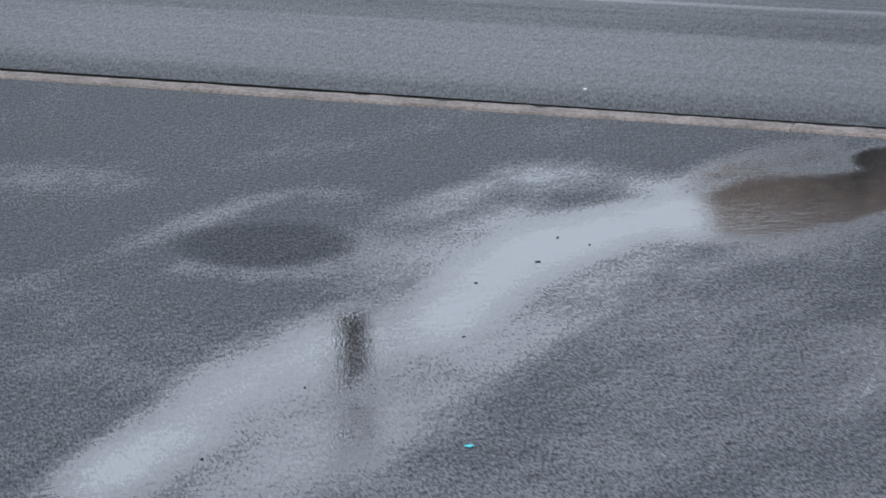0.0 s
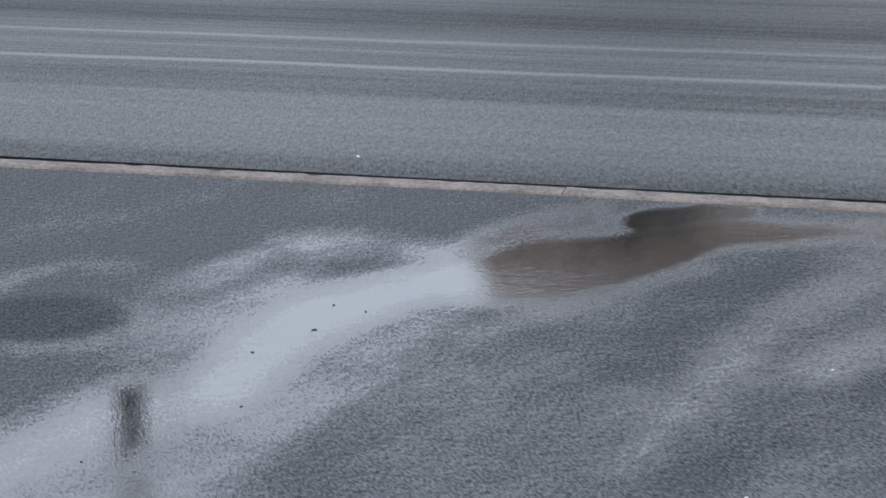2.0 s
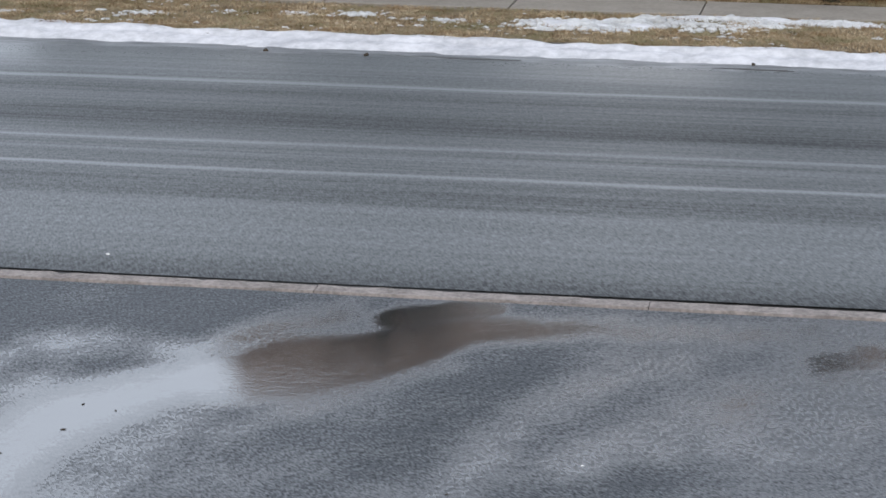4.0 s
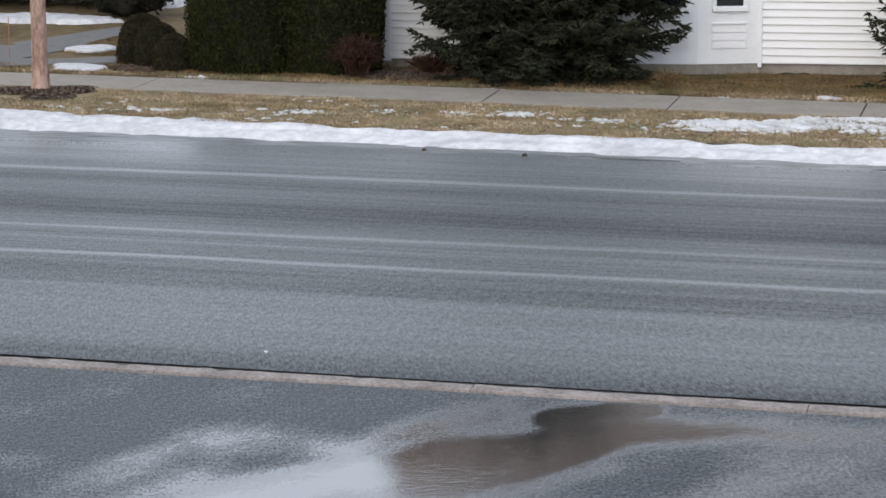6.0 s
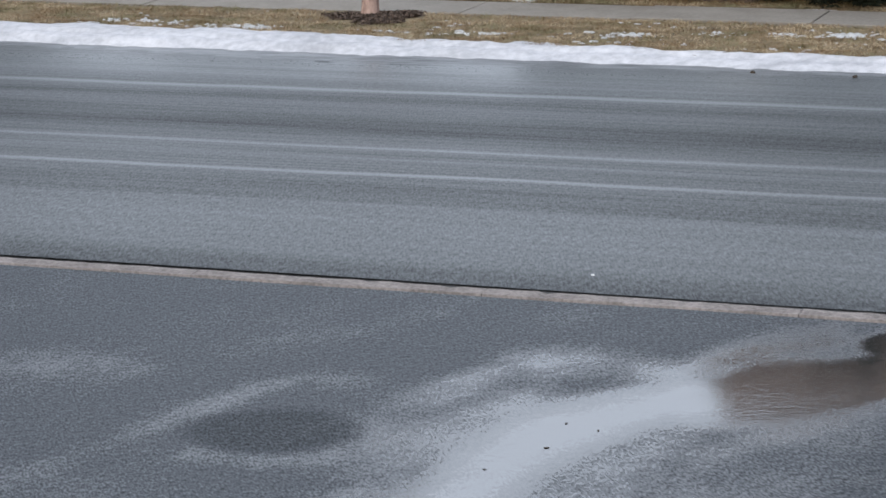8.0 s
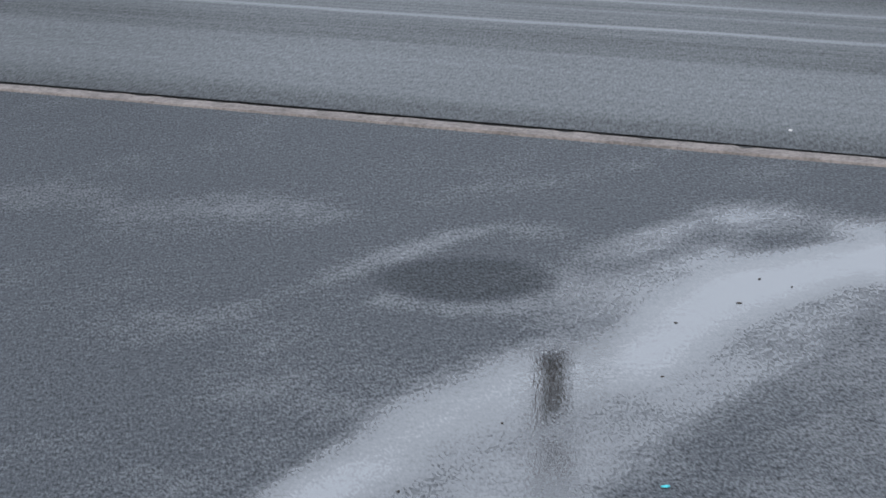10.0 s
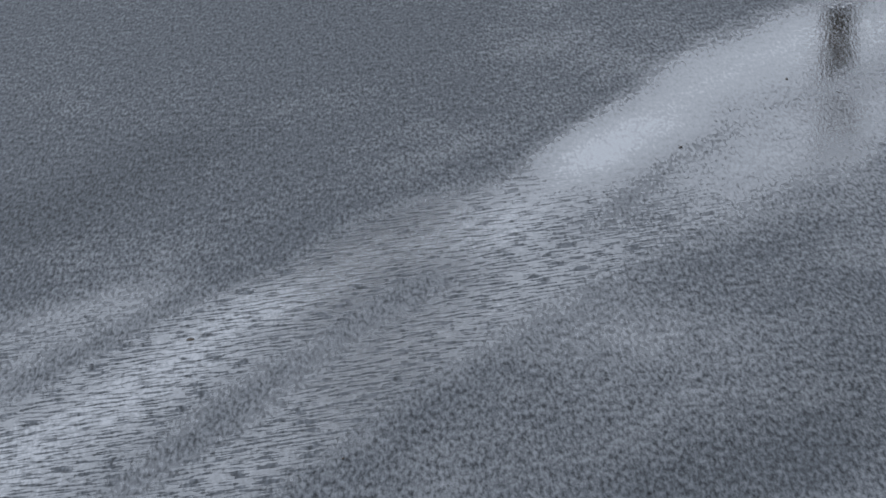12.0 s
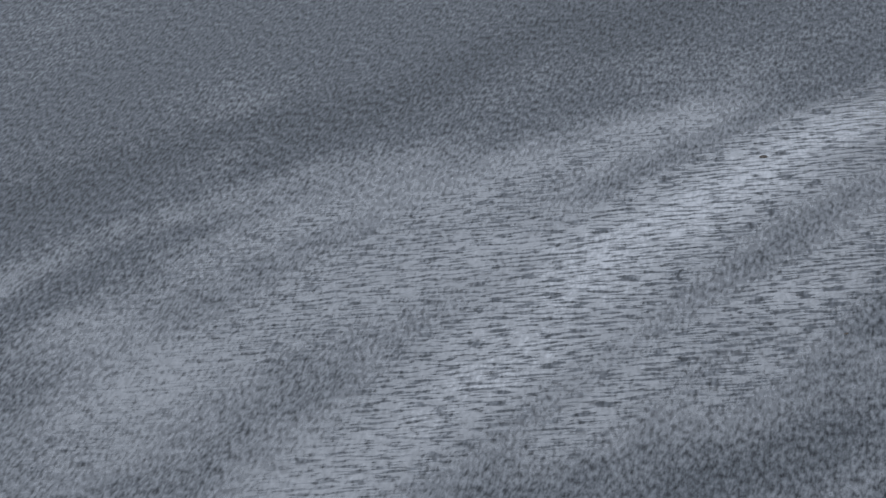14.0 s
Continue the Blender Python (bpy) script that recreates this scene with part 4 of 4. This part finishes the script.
HEDGE = "tall arborvitae in a row"
column("arborvitae", -13.62, 19.45, 0.92, 0.85, 3.1, 62000, 0.040, ARBOR, "tall dense dark green arborvitae beside the pavement", 1, HEDGE)
column("arborvitae", -12.12, 19.70, 0.84, 0.80, 3.0, 54000, 0.040, ARBOR, "tall dark green arborvitae touching the house corner", 2, HEDGE)
BOX = "clipped shrubs at the corner"
column("clipped_shrub", -15.62, 19.72, 0.44, 0.46, 0.90, 16000, 0.026, BOXWOOD, "rounded clipped olive-brown shrub by the path", 4, BOX, 0.45)
column("clipped_shrub", -15.22, 19.40, 0.40, 0.40, 0.80, 14000, 0.026, BOXWOOD, "rounded clipped shrub standing in bark mulch", 5, BOX, 0.45)
column("clipped_shrub", -14.80, 19.05, 0.33, 0.33, 0.66, 10000, 0.026, BOXWOOD, "small clipped olive shrub against the arborvitae", 6, BOX, 0.45)
shrub("dark_shrub", -18.3, 26.1, 0.9, 0.8, 1.3, 7000, 0.08, NEEDLE, "dark evergreen shrub beside melting snow", 7, 2.2, 0.6)


def thicket(x, y, rx, ry, h, n, seed, label, material=BARBERRY):
    """A leafless shrub of many thin arching twigs."""
    r = np.random.RandomState(seed)
    root = thing("bare_shrub", label, "shrub", pose(x, y, 0.08))
    P, Q, R = [], [], []
    for i in range(n):
        a, o = r.rand() * 6.283, 0.3 + 0.7 * r.rand()
        p = np.array([0.25 * rx * r.randn() * 0.6, 0.25 * ry * r.randn() * 0.6, 0])
        e = np.array([rx * o * math.cos(a), ry * o * math.sin(a), h * (0.55 + 0.45 * r.rand()) * (1.1 - 0.35 * o)])
        m = p * 0.4 + e * 0.6 + (0, 0, 0.12 * h)
        P += [p, m]; Q += [m, e]; R += [0.008, 0.007]
        for g in range(3):
            b = m + (e - m) * r.rand()
            P.append(b); Q.append(b + r.randn(3) * 0.08 + (0, 0, 0.04)); R.append(0.007)
    V, F = spindles(np.array(P), np.array(Q), np.array(R), 2, seed, 0.03)
    raw("crown", V, F, material, root)


thicket(-11.5, 18.95, 0.46, 0.36, 0.72, 520, 9, "bare reddish brown shrub before the arborvitae")
thicket(-10.35, 19.6, 0.45, 0.35, 0.36, 180, 10, "low dry reddish stems at the foundation")
thicket(-6.2, 18.9, 0.30, 0.22, 0.30, 45, 12, "dry brown weed stems under the spruce boughs", WEED)


def street_tree(x, y, seed, label):
    r = random.Random(seed)
    root = thing("street_tree", label, "tree", pose(x, y, 0.1))
    pts = [(0, 0, -0.05), (0, 0, 0.05), (0.01, 0, 0.2), (0.015, 0.0, 0.5), (0.0, 0.01, 1.1), (0.0, 0, 2.2), (-0.06, 0.03, 3.6), (-0.12, 0, 4.4)]
    v, f = tapered(pts, [0.19, 0.165, 0.138, 0.13, 0.127, 0.125, 0.125, 0.125], 14, 0.035, seed)
    raw("trunk", v, f, BARK, root, "pale reddish flaking bark", smooth=True)
    for side in (-1, 1):
        pts = [(-0.12, 0, 4.3), (-0.18 + 0.03 * side, 0.05 * side, 4.9), (-0.32 + 0.04 * side, 0.1 * side, 6.0), (-0.45 + 0.06 * side, 0.15 * side, 7.4), (-0.52 + 0.08 * side, 0.15 * side, 9.6), (-0.56 + 0.3 * side, 0.2 * side, 12.5)]
        v, f = tapered(pts, [0.135, 0.14, 0.13, 0.12, 0.11, 0.02], 9, 0.03, seed + side)
        raw("fork", v, f, DARKBARK, root, "dark grey-brown leading limb", smooth=True)
    verts, faces = [], []

    def limb(p, d, length, rad, depth):
        pts, rs, n = [p], [rad], 5
        q, dd = Vector(p), Vector(d).normalized()
        for i in range(n):
            dd = (dd + Vector((r.gauss(0, 0.12), r.gauss(0, 0.12), 0.10))).normalized()
            q = q + dd * length / n
            pts.append(q.copy()); rs.append(rad * (1 - 0.8 * (i + 1) / n))
            if depth and i > 0:
                a = r.random() * 6.283
                limb(q.copy(), dd + 0.9 * Vector((math.cos(a), math.sin(a), 0.3)), length * 0.45, rad * 0.45, depth - 1)
        v, f = tapered(pts, rs, 5)
        k = len(verts)
        verts.extend(v)
        faces.extend(tuple(j + k for j in g) for g in f)

    for i in range(11):
        z = 3.6 + 0.6 * i
        a = i * 2.4 + r.random()
        limb(Vector((-0.06 * max(0, z - 2.5), 0, z)), (math.cos(a), math.sin(a), 0.8), 2.3 - 0.12 * i, 0.045 - 0.002 * i, 2)
    raw("limbs", verts, faces, TWIG, root, "bare grey-brown limbs")


street_tree(TREE[0], TREE[1], 2, "bare street tree with pale reddish bark in dark mulch")

# ---- marker stakes, litter ----
for x, y, h in ((-18.18, 18.95, 0.75), (-18.08, 19.5, 0.75)):
    v, f = tapered([(0, 0, -0.1), (0, 0, h)], [0.007, 0.006], 6)
    st = raw("marker_stake", v, f, ORANGE)
    st.location = (x, y, 0.12)
    tagged(st, "thin faded orange driveway marker stake", "stake", "marker stakes")


def scrap(name, x, y, z, l, w, h, turn, material, label, category, group, seed):
    r = np.random.RandomState(seed)
    V = BALL * (l / 2, w / 2, h / 2) * (1 + 0.25 * np.sin(BALL[:, [1, 2, 0]] * 4 + r.rand(3) * 6))
    ob = raw(name, V, BALLF, material, smooth=True)
    ob.matrix_basis = pose(x, y, z + h * 0.35, 0, 0, turn)
    tagged(ob, label, category, group)


for i, (x, y, l) in enumerate([(-6.06, -4.42, 0.06), (-6.11, -3.79, 0.045), (-5.81, -3.9, 0.04), (-6.34, -5.04, 0.045), (-6.01, -6.19, 0.04), (-6.79, -8.78, 0.045), (-6.68, -7.44, 0.035), (-2.95, -5.33, 0.04), (-6.48, -13.6, 0.035), (-6.5, -13.05, 0.03)]):
    scrap("dead_leaf", x, y, 0.0, l * 0.75, l * 0.4, 0.006, 20 + 50 * i, LEAF, "small dead leaf lying in the wet", "leaf", "dead leaves", i)
scrap("dead_leaf", -8.01, -12.28, 0.0, 0.045, 0.03, 0.004, 30, LEAF, "larger dark dead leaf in the rippling stream", "leaf", "dead leaves", 31)
for i, (x, y, s) in enumerate([(-2.09, -4.55, 0.025), (-1.58, -5.35, 0.025), (-2.23, -7.35, 0.07), (-2.3, -7.13, 0.035), (-7.36, 0.82, 0.04)]):
    scrap("pale_pebble", x, y, 0.0, s, s * 0.8, s * 0.5, 40 * i, PALE, "small pale pebble on the wet asphalt", "pebble", "pale pebbles", 60 + i)
for i, (x, y, s) in enumerate([(-8.71, 12.62, 0.06), (-7.25, 12.58, 0.06), (-1.89, 13.0, 0.06)]):
    scrap("dirt_clod", x, y, 0.0, s * 1.2, s, s * 0.9, 40 * i, LEAF, "dark clod lying beside the snow bank", "clod", "dark clods", 80 + i)
for i, (x, y, l, w) in enumerate([(-4.55, 21.68, 0.34, 0.16), (-4.3, 21.74, 0.2, 0.12), (-9.9, 20.4, 0.5, 0.3)]):
    scrap("leaf_litter", x, y, 0.0, l, w, 0.05, 9, LEAF, "small heap of dead leaves against the foundation", "leaf litter", "leaf heaps", 100 + i)


def wet_patch(cx, cy, rx, ry, seed):
    """A thin film of meltwater with a ragged outline."""
    r = np.random.RandomState(seed)
    a = np.linspace(0, 6.2832, 61)[:-1]
    k = 1 + 0.25 * np.sin(3 * a + seed) + 0.15 * np.sin(7 * a + 2 * seed) + 0.12 * r.randn(60)
    V = np.c_[cx + rx * k * np.cos(a), cy + ry * k * np.sin(a), np.full(60, 0.011)]
    V = np.concatenate([V, V * (1, 1, 0) + (0, 0, -0.01), [[cx, cy, 0.012]]])
    F = [(i, (i + 1) % 60, 120) for i in range(60)] + [(i, 60 + i, 60 + (i + 1) % 60, (i + 1) % 60) for i in range(60)]
    tagged(raw("meltwater", V, F, FILM), "dark film of meltwater at the snow's foot", "meltwater", kind="stuff")


for k, (cx, cy, rx, ry) in enumerate([(-5.9, 12.66, 0.55, 0.05), (-6.6, 12.7, 0.3, 0.03), (-2.0, 12.66, 0.5, 0.04)]):
    wet_patch(cx, cy, rx, ry, k)

scrap("plastic_scrap", -5.26, -8.11, 0.0, 0.055, 0.03, 0.02, 25, TEAL, "small teal plastic scrap on wet asphalt", "litter", "", 90)


# ---- the far side of the road runs a little askew to the near kerb ----
SKEW = 0.032


def slant_far_side():
    m = Matrix.Identity(4)
    m[1][0], m[1][3] = -SKEW, -SKEW * 14.5
    for ob in list(scene.collection.objects):
        if ob.parent or ob.name == "road" or ob.type not in {"MESH", "EMPTY"}:
            continue
        meshes = [ob] if ob.type == "MESH" else [c for c in ob.children if ob.name == "pavement"]
        if ob.location.length > 0.01:
            if ob.location.y > 11.5:
                ob.location.y -= SKEW * (ob.location.x + 14.5)
        elif meshes and min(v.co.y for v in meshes[0].data.vertices) > 11.5:
            for o in meshes:
                o.data.transform(m)


slant_far_side()
